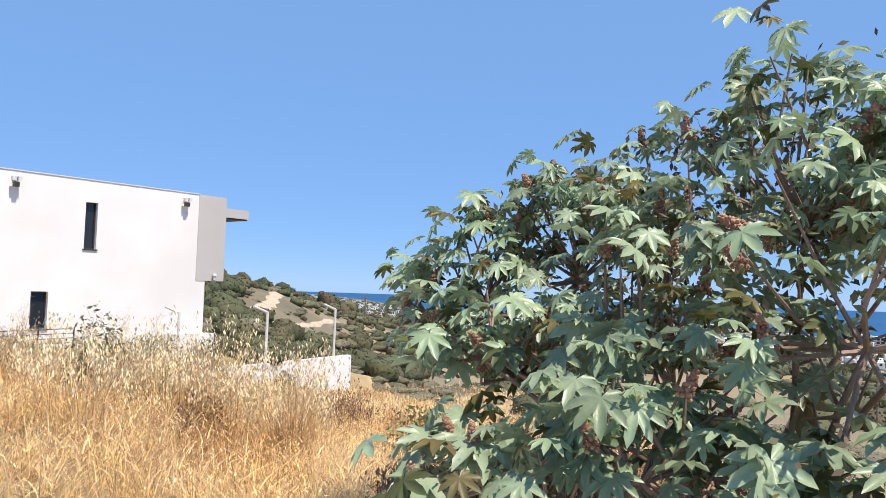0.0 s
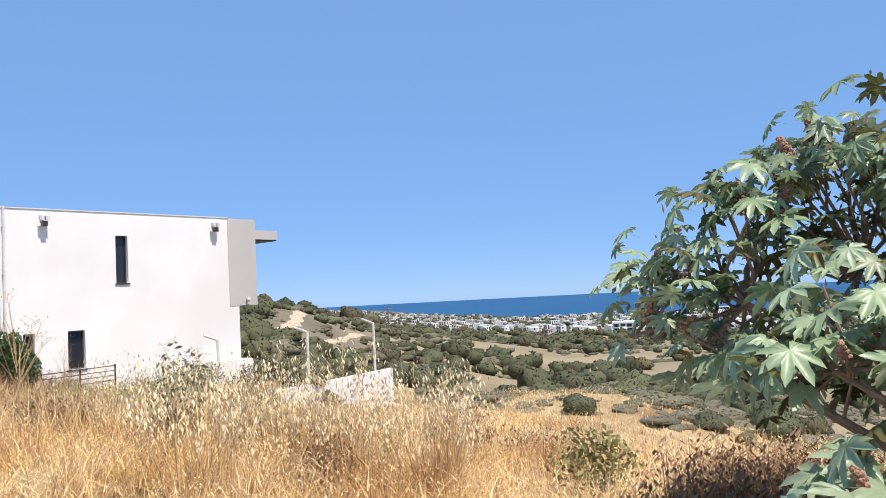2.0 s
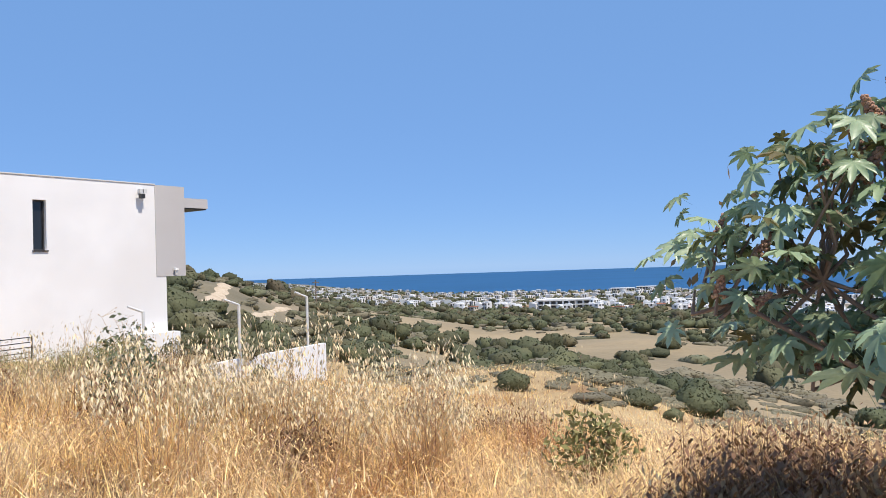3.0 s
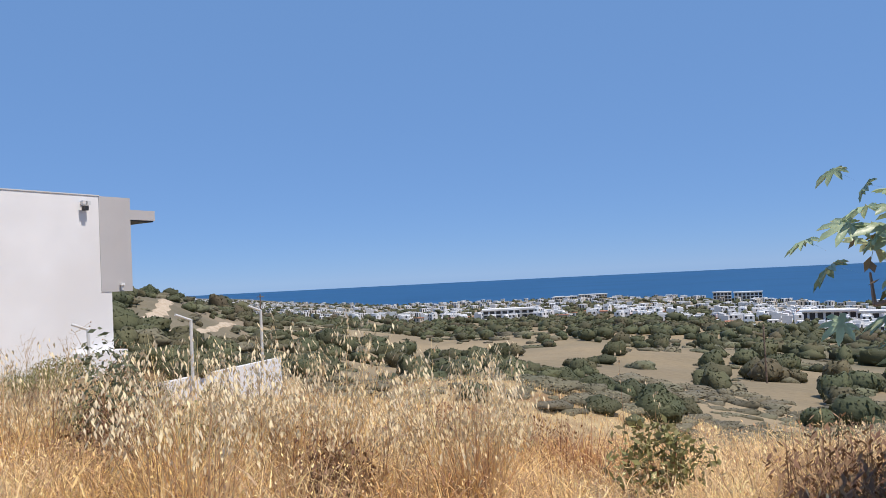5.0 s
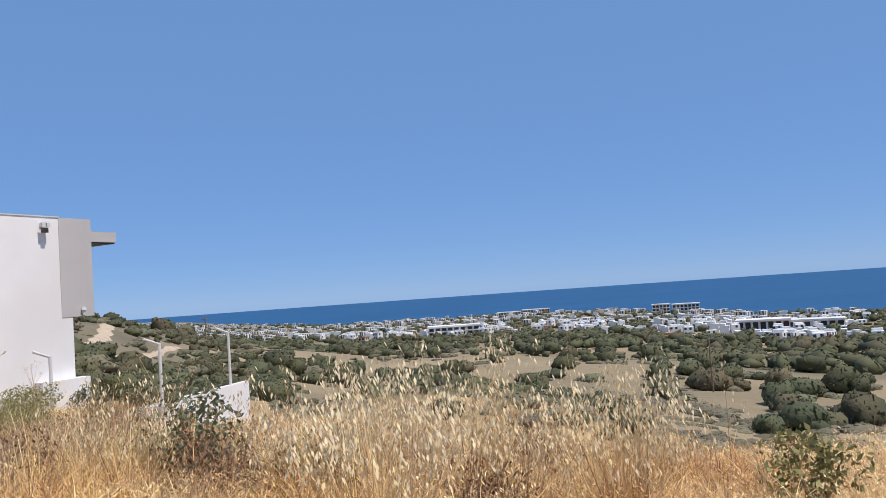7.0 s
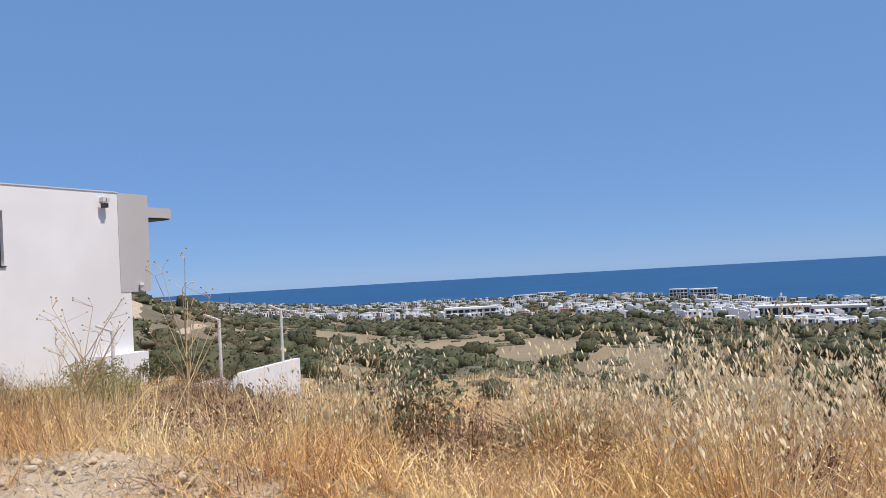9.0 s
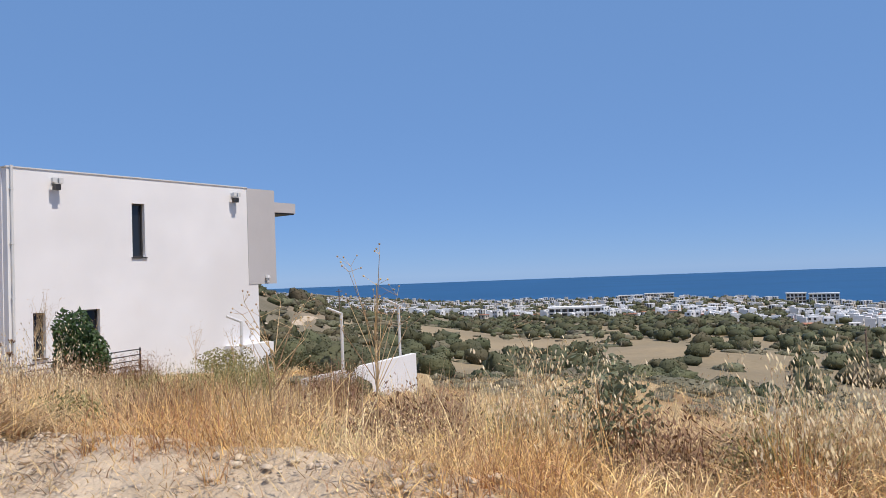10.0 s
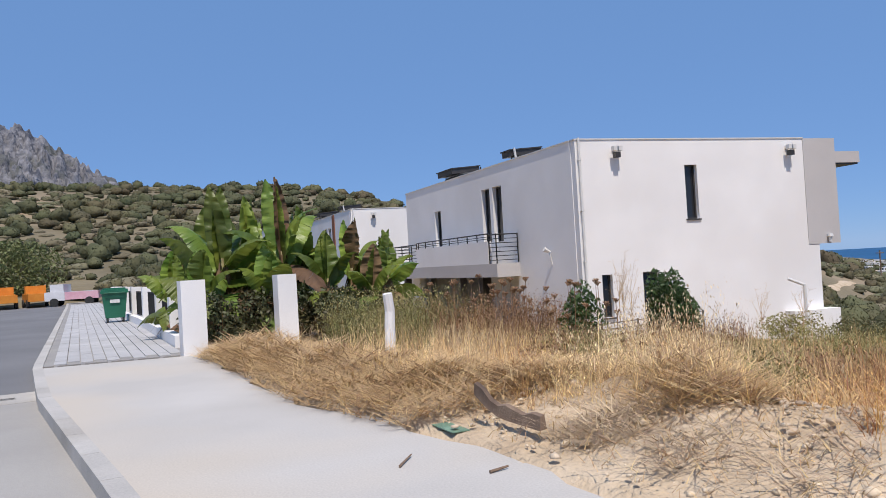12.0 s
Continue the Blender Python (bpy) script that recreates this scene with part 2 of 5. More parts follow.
EYE0 = np.array([-11.0, -25.0])
VALLEY = ((0, 20, 60, 145, 300, 530, 900, 1290, 2500, 9000), (0.1, -2.3, -8.6, -15.5, -23.5, -31.5, -40, -45.2, -70, -90))
SHORE = ((-180, -100, -86.5, -79.5, -70, -63, -55, -44, 180), (800, 800, 845, 1020, 1290, 1270, 1350, 2100, 2300))
RIDGE_AZ = ((-180, -60, -52, -45, -43, -40, -37, -34, -25, -14.3, -11.8, -8.5, -4, 2, 12, 40, 90, 180), (-0.2, -0.16, -0.095, -0.049, -0.034, -0.012, 0.001, 0.011, 0.038, 0.071, 0.087, 0.097, 0.104, 0.105, 0.107, 0.10, 0.07, -0.2))

def road_edge_x(y):
    """x of the kerb line along the street."""
    return np.interp(y, (-60, -42, -36, -30, -25, -21.5, -17.26, -11.77, -7.73, 6.44, 32.9, 70), (-3.5, -7.0, -8.4, -9.7, -10.8, -11.5, -12.54, -13.99, -14.81, -16.82, -20.57, -26))

def pave_edge_x(y):
    """x of the far side of the pavement."""
    return np.interp(y, (-60, -38, -29, -24, -21, -18.9, -16.9, -14.3, -9.4, -8.0, 0.8, 7.9, 33, 70), (-0.5, -6.0, -7.9, -9.0, -9.5, -9.8, -10.2, -11.15, -11.9, -12.3, -13.45, -14.65, -18.4, -24))

def ground_z(x, y):
    x, y = np.asarray(x, float), np.asarray(y, float)
    d = np.hypot(x - EYE0[0], y - EYE0[1])
    az = np.degrees(np.arctan2(-(x - EYE0[0]), y - EYE0[1]))
    s = np.maximum(x - pave_edge_x(y), 0) * 0.978
    field = 0.02 - 0.105 * np.clip(s - 1.2, 0, 29) - 0.16 * np.clip(s - 4.5, 0, 22) * sstep(-8, -22, y)
    field = field + 0.3 * np.exp(-((s - 1.5) / 0.75) ** 2) * sstep(-13, -16.5, y) * sstep(-26, -22, y)
    line = -4.4 + (x - 8) * 0.188
    field = field - 1.15 * sstep(1, 6, x) * (1 - sstep(18, 26, x)) * sstep(-17, -9, y) * (1 - sstep(line - 0.1, line + 0.9, y))
    val = np.interp(d * 1290 / np.interp(az, *SHORE), *VALLEY)
    wv = sstep(-30, -50, az) + sstep(140, 170, az)
    base = field * (1 - wv * sstep(22, 60, d)) + val * wv * sstep(22, 60, d)
    dr = 150 + 60 * sstep(-40, -5, az)
    top = 1.4 + np.interp(az, *RIDGE_AZ) * dr
    hill = (top - base) * np.where(d < dr, sstep(0.30, 1.0, d / dr), 1 - sstep(1.0, 2.6, d / dr))
    base = base + np.where(top - base > 0, hill, 0)
    bumps = 0.9 * np.sin(x * 0.043 + 1.3 * np.sin(y * 0.031)) * np.sin(y * 0.052 + 0.7) + 0.35 * np.sin(x * 0.17 + y * 0.09) * np.sin(y * 0.14)
    base = base + bumps * sstep(60, 130, d) * (1 - sstep(900, 1300, d)) * (1 + 0.4 * sstep(250, 500, d))
    base = base + 0.03 * np.sin(x * 2.1 + 1.7 * np.sin(y * 1.3)) * sstep(0.4, 1.5, s) * (d < 60)
    flat = (x > road_edge_x(y) - 9.0) & (s <= 0.0) & (d < 75) & (y > -60)
    return np.where(flat, -0.28, base)

def land_sheet():
    rad = np.concatenate([[0.01], np.arange(0.6, 40, 0.6), np.geomspace(40, 2600, 150)])
    na = 360
    A = np.linspace(0, 2 * np.pi, na, endpoint=False)
    R, AA = np.meshgrid(rad, A, indexing="ij")
    X, Y = EYE0[0] + R * np.sin(AA), EYE0[1] + R * np.cos(AA)
    V = np.stack([X, Y, ground_z(X, Y)], -1).reshape(-1, 3)
    i, j = np.meshgrid(np.arange(len(rad) - 1), np.arange(na), indexing="ij")
    a, b = i * na + j, i * na + (j + 1) % na
    c, e = a + na, b + na
    T = np.concatenate([np.stack([a, c, b], -1).reshape(-1, 3), np.stack([b, c, e], -1).reshape(-1, 3)])
    me = np_mesh("ground", V, T, M["soil"], True)
    me.materials.append(M["hill"])
    me.materials.append(M["land"])
    me.materials.append(M["dirt"])
    cen = V[T].mean(1)
    d = np.hypot(cen[:, 0] - EYE0[0], cen[:, 1] - EYE0[1])
    az = np.degrees(np.arctan2(-(cen[:, 0] - EYE0[0]), cen[:, 1] - EYE0[1]))
    s = cen[:, 0] - pave_edge_x(cen[:, 1])
    idx = np.where(d > 48, np.where(az > -46, 1, 2), 0)
    idx = np.where((d < 48) & (s < 2.3) & (cen[:, 1] > -22.4), 3, idx)
    me.polygons.foreach_set("material_index", idx.astype(np.int32))
    return tagged(new("ground", me), "dry sloping ground of soil and scrub falling to a coastal plain", "ground", kind="structure")
land_sheet()

def sea_sheet():
    bm = bmesh.new()
    bmesh.ops.create_circle(bm, cap_ends=True, segments=128, radius=4960)
    me = finish(bm, "water", M["sea"])
    ob = tagged(new("water", me), "deep blue sea reaching the hazy horizon", "sea", kind="structure")
    ob.location = (EYE0[0], EYE0[1], -44.5)
sea_sheet()

# ------------------------------------------------------------------ street
def strip(name, left, right, ys, z, mat, thick, label, category):
    """A slab between two lines along the street."""
    bm = bmesh.new()
    rows = []
    for y in ys:
        l, r = left(y), right(y)
        rows.append([bm.verts.new((l, y, z)), bm.verts.new((r, y, z)), bm.verts.new((r, y, z - thick)), bm.verts.new((l, y, z - thick))])
    for p, q in zip(rows, rows[1:]):
        for k in range(4):
            bm.faces.new((p[k], p[(k + 1) % 4], q[(k + 1) % 4], q[k]))
    bm.faces.new(rows[0])
    bm.faces.new(rows[-1][::-1])
    bmesh.ops.recalc_face_normals(bm, faces=bm.faces)
    return tagged(new(name, finish(bm, name, mat)), label, category, kind="structure")

YS = [-58 + 1.0 * i for i in range(127)]
strip("road", lambda y: road_edge_x(y) - 8.5, lambda y: road_edge_x(y) - 0.15, [y for y in YS if y <= -10], -0.15, M["asphalt"], 0.12, "dusty worn grey asphalt road beside the kerb", "road")
strip("road", lambda y: road_edge_x(y) - 8.5, lambda y: road_edge_x(y) - 0.15, [y for y in YS if y >= -10], -0.148, M["asphalt_new"], 0.12, "darker smooth asphalt road curving uphill", "road")
strip("pavement", lambda y: road_edge_x(y), lambda y: pave_edge_x(y) + 0.12 * math.sin(y * 3.1) * (y < -8.5), [-58 + 0.5 * i for i in range(101)] , 0.0, M["concrete"], 0.25, "smooth pale concrete pavement with dusty stains", "pavement")
paved = strip("pavement", lambda y: road_edge_x(y), lambda y: pave_edge_x(y) + 0.1, [-7.6 + 1.0 * i for i in range(76)], -0.012, M["joint"], 0.2, "grey block paving in long rows behind the kerb", "pavement")

def kerbs():
    pts = []
    y = -57.0
    while y < 66:
        pts.append((road_edge_x(y), y))
        y += 0.98
    kerb_line = thing("kerb", label="worn pale concrete kerb stones along the road", category="kerb", kind="structure")
    for (xa, ya), (xb, yb) in zip(pts, pts[1:]):
        dx, dy = xb - xa, yb - ya
        n = math.hypot(dx, dy)
        m = Matrix.Translation((xa, ya, 0)) @ Matrix.Rotation(math.atan2(dy, dx), 4, "Z")
        bm = boxes((0.004, n - 0.004, 0.0, 0.16, -0.3, 0.006), m=m)
        part("kerb_stone", bm, M["kerb"], kerb_line, bevel=0.025)
kerbs()

# ------------------------------------------------------------------ white villas
VDIR = math.degrees(math.atan2(1.33, 17.05))

def wall_with_holes(bm, x0, x1, z0, z1, holes, thick, m=None):
    """A wall in the plane y = 0 (outside towards -y) with rectangular holes through it."""
    xs = sorted({x0, x1, *(h[0] for h in holes), *(h[1] for h in holes)})
    zs = sorted({z0, z1, *(h[2] for h in holes), *(h[3] for h in holes)})
    def hole(i, k):
        cx, cz = (xs[i] + xs[i + 1]) / 2, (zs[k] + zs[k + 1]) / 2
        return any(h[0] < cx < h[1] and h[2] < cz < h[3] for h in holes)
    cache = {}
    def vert(x, y, z):
        if (x, y, z) not in cache:
            p = Vector((x, y, z))
            cache[x, y, z] = bm.verts.new(m @ p if m else p)
        return cache[x, y, z]
    solid = {(i, k) for i in range(len(xs) - 1) for k in range(len(zs) - 1) if not hole(i, k)}
    for i, k in solid:
        a, b, c, d = xs[i], xs[i + 1], zs[k], zs[k + 1]
        bm.faces.new((vert(a, 0, c), vert(b, 0, c), vert(b, 0, d), vert(a, 0, d)))
        bm.faces.new((vert(a, thick, d), vert(b, thick, d), vert(b, thick, c), vert(a, thick, c)))
        for (di, dk), (p, q) in {(-1, 0): ((a, c), (a, d)), (1, 0): ((b, d), (b, c)), (0, -1): ((b, c), (a, c)), (0, 1): ((a, d), (b, d))}.items():
            if (i + di, k + dk) not in solid:
                bm.faces.new((vert(p[0], 0, p[1]), vert(q[0], 0, q[1]), vert(q[0], thick, q[1]), vert(p[0], thick, p[1])))
    bmesh.ops.recalc_face_normals(bm, faces=bm.faces)
    return bm

def villa(m, label, stripe):
    v = thing("villa", m, label=label, category="house")
    side = Matrix.Rotation(radians(90 + VDIR), 4, "Z") @ Matrix.Scale(-1, 4, (1, 0, 0)) @ Matrix.Scale(-1, 4, (0, 0, 1)) @ Matrix.Scale(-1, 4, (0, 0, 1))
    # end wall
    slit, low1, low2 = (4.22, 4.72, 2.5, 4.4), (0.73, 1.12, -0.7, 0.74), (2.3, 2.95, -0.7, 0.75)
    bm = wall_with_holes(bmesh.new(), 0, 9.38, -3.2, 5.3, [slit, low1, low2], 0.3)
    box(bm, 9.38, 9.87, 0, 0.3, -3.2, 1.37)
    part("wall", bm, M["white"], v)
    part("wall_capping", boxes((-0.03, 9.4, -0.03, 0.33, 5.3, 5.34)), M["steel"], v, "thin pale metal parapet capping")
    for n, (a, b, c, d) in enumerate((slit, low1, low2)):
        w = part("window", boxes((a, b, 0.2, 0.215, c, d)), M["glass"], v, "dark slit window in a deep reveal")
        fr = bmesh.new()
        for r in ((a, a + 0.05, 0.16, 0.22, c, d), (b - 0.05, b, 0.16, 0.22, c, d), (a + 0.05, b - 0.05, 0.16, 0.22, c, c + 0.05), (a + 0.05, b - 0.05, 0.16, 0.22, d - 0.05, d)):
            box(fr, *r)
        part("window_frame", fr, M["frame"], w)
        part("sill", boxes((a - 0.05, b + 0.05, -0.05, 0.19, c - 0.05, c - 0.002)), M["frame"], w, "thin dark window sill")
    # grey cantilevered volume towards the sea, with its canopy
    part("sea_bay", boxes((9.382, 10.85, -0.02, 16.5, 1.37, 5.3)), M["grey"], v, "grey rendered overhanging bay")
    part("canopy", boxes((10.852, 12.35, 0.3, 15.5, 4.42, 4.85)), M["grey"], v, "thin grey flat canopy")
    # dark sheet paints the shade on the canopy's underside
    part("canopy_soffit", boxes((10.9, 12.3, 0.35, 15.4, 4.36, 4.418)), M["frame"], v, "soffit sheet coloured dark for the shade under the canopy")
    # far walls
    part("wall", boxes((9.57, 9.87, 0.302, 16.7, -3.2, 1.365), (-1.3, 9.87, 16.7, 17.0, -3.2, 5.3)), M["white"], v)
    shear = Matrix(((1, -math.tan(radians(VDIR)), 0, 0), (0, 1, 0, 0), (0, 0, 1, 0), (0, 0, 0, 1)))
    part("roof", boxes((0.33, 9.36, 0.31, 16.68, 4.9, 5.1), m=shear), M["concrete"], v)
    part("floor_slab", boxes((0.33, 9.5, 0.31, 16.68, 1.2, 1.36), m=shear), M["concrete"], v)
    part("floor_slab", boxes((0.33, 9.5, 0.31, 16.68, -1.9, -1.71), m=shear), M["concrete"], v)
    # long street-side wall: local u runs along the wall, y goes inwards
    sm = Matrix.Rotation(radians(VDIR), 4, "Z") @ Matrix(((0, 1, 0, 0), (1, 0, 0, 0), (0, 0, 1, 0), (0, 0, 0, 1)))
    holes = [(5.62, 6.45, 2.2, 4.45), (6.72, 7.5, 2.2, 4.45), (12.2, 13.0, 2.3, 4.0), (4.55, 15.6, -1.7, 0.85)]
    bm = wall_with_holes(bmesh.new(), 0.301, 17.1, -3.2, 5.3, holes, 0.3, sm)
    part("wall", bm, M["white"], v)
    part("wall_capping", boxes((0.34, 17.1, -0.03, 0.33, 5.3, 5.34), m=sm), M["steel"], v)
    for a, b, c, d in holes[:3]:
        w = part("window", boxes((a, b, 0.22, 0.235, c, d), m=sm), M["glass"], v, "dark narrow window in a deep reveal")
        part("window_frame", boxes((a, a + 0.05, 0.18, 0.24, c, d), (b - 0.05, b, 0.18, 0.24, c, d), (a + 0.05, b - 0.05, 0.18, 0.24, d - 0.05, d), m=sm), M["frame"], w)
    # back and side wall; near-black colour stands in for the porch's deep shade
    part("porch_wall", boxes((4.57, 15.6, 3.6, 3.8, -1.7, 1.19), (4.35, 4.55, 0.31, 3.8, -1.7, 1.19), m=sm), M["porch_shade"], v, "porch back wall coloured dark for the shade inside")
    part("porch_wall", boxes((8.5, 11.4, 2.1, 2.19, -1.7, 0.85), m=sm), M["white"], v)
    for u in (8.2, 11.7, 15.2):
        part("column", boxes((u, u + 0.3, -0.9, -0.6, -3.2, 0.85), m=sm), M["frame"], v, "dark porch column")
    # balcony
    b = part("balcony", boxes((4.35, 16.6, -1.0, -0.002, 0.80, 1.32), m=sm), M["grey"], v, "grey concrete balcony slab")
    part("parapet", boxes((5.05, 13.2, -1.0, -0.86, 1.322, 2.2), m=sm), M["white"], b, "white solid balcony parapet")
    for n, (p, q) in enumerate((((4.4, -0.04), (4.4, -0.96)), ((4.4, -0.96), (5.04, -0.96)), ((13.22, -0.96), (16.55, -0.96)), ((16.55, -0.96), (16.55, -0.04)))):
        rl = part("railing", rod(bmesh.new(), sm @ Vector((*p, 2.44)), sm @ Vector((*q, 2.44)), 0.028), M["metal"], v, "black metal balcony railing with horizontal bars")
        for k in range(6):
            part("bar", rod(bmesh.new(), sm @ Vector((*p, 1.45 + k * 0.165)), sm @ Vector((*q, 1.45 + k * 0.165)), 0.016), M["metal"], rl)
        steps = max(1, round(math.hypot(q[0] - p[0], q[1] - p[1]) / 1.0))
        for k in range(steps + 1):
            f = k / steps
            c = Vector((p[0] + (q[0] - p[0]) * f, p[1] + (q[1] - p[1]) * f, 0))
            part("post", rod(bmesh.new(), sm @ (c + Vector((0, 0, 1.32))), sm @ (c + Vector((0, 0, 2.47))), 0.026), M["metal"], rl)
    tr = part("top_rail", rod(bmesh.new(), sm @ Vector((5.04, -0.93, 2.5)), sm @ Vector((13.22, -0.93, 2.5)), 0.028), M["metal"], v, "black handrail above the parapet")
    for z in (2.3, 2.38):
        part("bar", rod(bmesh.new(), sm @ Vector((5.04, -0.93, z)), sm @ Vector((13.22, -0.93, z)), 0.014), M["metal"], tr)
    for k in range(9):
        u = 5.2 + k * 0.98
        part("post", rod(bmesh.new(), sm @ Vector((u, -0.93, 2.2)), sm @ Vector((u, -0.93, 2.5)), 0.022), M["metal"], tr)
    # drain pipe, wall lamps
    bm = bmesh.new()
    rod(bm, (0.12, -0.06, -2.6), (0.12, -0.06, 5.36), 0.045, n=8)
    for z in (-0.5, 1.2, 2.9, 4.6):
        box(bm, 0.06, 0.18, -0.11, -0.002, z, z + 0.04)
    part("drain_pipe", bm, M["steel"], v, "thin white drain pipe")
    for x in (1.45, 8.64):
        l = part("floodlight", boxes((x - 0.07, x + 0.07, -0.06, -0.002, 4.92, 5.04), (x - 0.02, x + 0.02, -0.2, -0.06, 4.95, 5.0)), M["steel"], v, "small twin floodlight on a bracket")
        for dx in (-0.1, 0.1):
            part("lamp_head", boxes((x + dx - 0.07, x + dx + 0.07, -0.33, -0.18, 4.88, 5.04)), M["steel"], l, bevel=0.015)
        part("sensor", boxes((x - 0.08, x + 0.1, -0.3, -0.1, 4.66, 4.85), m=Matrix.Translation((0, 0, 0))), M["frame"], l, "black motion sensor", bevel=0.02)
    bm = rod(bmesh.new(), (-0.22, 1.9, 1.62), (-0.45, 1.9, 1.74), 0.05, 0.09, 8)
    rod(bm, (-0.12, 1.9, 1.05), (-0.25, 1.9, 1.64), 0.018)
    part("wall_light", bm, M["steel"], v, "white wall light on a thin arm")
    bm = rod(bmesh.new(), (10.3, -0.1, 1.42), (10.3, -0.1, 1.62), 0.05, 0.07, 8)
    rod(bm, (10.3, -0.1, 1.62), (10.3, -0.1, 1.72), 0.11, 0.09, 8)
    part("wall_light", bm, M["steel"], v, "small white bulkhead light")
    # on the roof
    for u, w, back in ((6.9, 0.8, 1.6), (12.6, 1.9, 1.3)):
        bm = boxes((u, u + w, 0.0, 1.5, 0, 0.24), (u - 0.05, u + w + 0.05, -0.05, 1.55, 0.242, 0.29), m=sm @ Matrix.Translation((0, back - 0.4, 5.82)) @ Matrix.Rotation(radians(5), 4, "X"))
        for du in (0.1, w - 0.1):
            rod(bm, sm @ Vector((u + du, back, 5.09)), sm @ Vector((u + du, back, 5.86)), 0.03)
            rod(bm, sm @ Vector((u + du, back + 1.2, 5.09)), sm @ Vector((u + du, back + 1.2, 6.18)), 0.03)
        panel = part("solar_panel", bm, M["frame"], v, "dark solar panel on the flat roof")
        part("water_tank", rod(bmesh.new(), sm @ Vector((u + 0.08, back + 0.15, 5.6)), sm @ Vector((u + w - 0.08, back + 0.15, 5.6)), 0.24, n=16), M["frame"], panel, "dark cylindrical water tank under the panel")
    part("roof_bracket", rod(bmesh.new(), sm @ Vector((6.85, 1.5, 5.09)), sm @ Vector((6.75, 1.3, 6.15)), 0.05, n=6), M["steel"], v, "slim white mast on the roof")
    part("plinth", boxes((8.1, 10.15, -0.5, -0.001, -3.2, -1.0)), M["white"], v, "low white plinth at the wall foot")
    if stripe:
        part("feature_strip", boxes((4.4, 5.0, -0.06, -0.002, 1.35, 5.29), m=sm), M["brown"], v, "rust-brown wall panel")
    return v

villa(Matrix(), "white two-storey villa with grey bay, balcony and slit windows", False)
villa(Matrix.Translation((-2.6, 26.3, 0.05)), "white villa with a rust-brown strip, next along the street", True)
villa(Matrix.Translation((-5.6, 53.0, 0.6)), "white villa farther along the street", False)


# ------------------------------------------------------------------ plants: shared builders
def ribbons(root, h, ang, lean, w, segs=3, curl=1.6):
    """Bent tapering blades: roots (n, 3), heights, headings, leans and widths."""
    n = len(root)
    t = np.linspace(0, 1, segs + 1)
    dx, dy = np.cos(ang), np.sin(ang)
    tip = lean * h
    cx = root[:, None, 0] + dx[:, None] * tip[:, None] * t**curl
    cy = root[:, None, 1] + dy[:, None] * tip[:, None] * t**curl
    cz = root[:, None, 2] + (h * np.sqrt(np.maximum(1 - np.minimum(lean, 0.98) ** 2, 0.03)))[:, None] * (t - 0.12 * lean[:, None] * t**3)
    tw = ang + np.pi / 2 + rng.uniform(-0.9, 0.9, n)
    wx, wy = np.cos(tw)[:, None] * w[:, None] * (1 - t), np.sin(tw)[:, None] * w[:, None] * (1 - t)
    V = np.empty((n, 2 * segs + 1, 3))
    V[:, 0:2 * segs:2] = np.stack([cx - wx, cy - wy, cz], -1)[:, :segs]
    V[:, 1:2 * segs:2] = np.stack([cx + wx, cy + wy, cz], -1)[:, :segs]
    V[:, 2 * segs] = np.stack([cx, cy, cz], -1)[:, segs]
    f = []
    for k in range(segs - 1):
        f += [(2 * k, 2 * k + 1, 2 * k + 3), (2 * k, 2 * k + 3, 2 * k + 2)]
    f.append((2 * segs - 2, 2 * segs - 1, 2 * segs))
    T = np.array(f)[None] + (np.arange(n) * (2 * segs + 1))[:, None, None]
    return V.reshape(-1, 3), T.reshape(-1, 3), (cx, cy, cz)

def spikelets(P, size, droop=0.75):
    """Small pointed husks at points P, hanging outwards."""
    n = len(P)
    a = rng.uniform(0, 6.283, n)
    d = np.stack([np.cos(a) * (1 - droop), np.sin(a) * (1 - droop), -np.full(n, droop)], -1)
    d *= (size / np.linalg.norm(d, axis=1))[:, None]
    sd = np.stack([-np.sin(a), np.cos(a), np.zeros(n)], -1) * (size * 0.16)[:, None]
    V = np.stack([P, P + d * 0.4 + sd, P + d, P + d * 0.4 - sd], 1)
    T = np.array([(0, 1, 2), (0, 2, 3)])[None] + (np.arange(n) * 4)[:, None, None]
    return V.reshape(-1, 3), T.reshape(-1, 3)

def leaf_cloud(n, centre, radii, size, shell=0.45, lump=0.25, seed=0):
    """Many small leaves in an uneven, gappy crown."""
    g = np.random.default_rng(seed)
    u = g.normal(size=(n, 3))
    u /= np.linalg.norm(u, axis=1)[:, None]
    k = g.normal(size=(7, 3)) * 2.2
    bumpy = 1 + lump * np.sin(u @ k.T + g.uniform(0, 6, 7)).mean(1) * 2.2
    r = (shell + (1 - shell) * g.random(n) ** 0.6) * bumpy
    P = np.asarray(centre) + u * r[:, None] * np.asarray(radii)
    a, b = g.normal(size=(n, 3)), g.normal(size=(n, 3))
    a /= np.linalg.norm(a, axis=1)[:, None]
    b = np.cross(a, b)
    b /= np.linalg.norm(b, axis=1)[:, None] + 1e-6
    s = size * g.uniform(0.6, 1.4, n)[:, None]
    V = np.stack([P - a * s, P + b * s * 0.45, P + a * s, P - b * s * 0.45], 1)
    T = np.array([(0, 1, 2), (0, 2, 3)])[None] + (np.arange(n) * 4)[:, None, None]
    return V.reshape(-1, 3), T.reshape(-1, 3)

# ------------------------------------------------------------------ castor oil bush
CASTOR = Vector((-6.75, -29.6, 0.0))

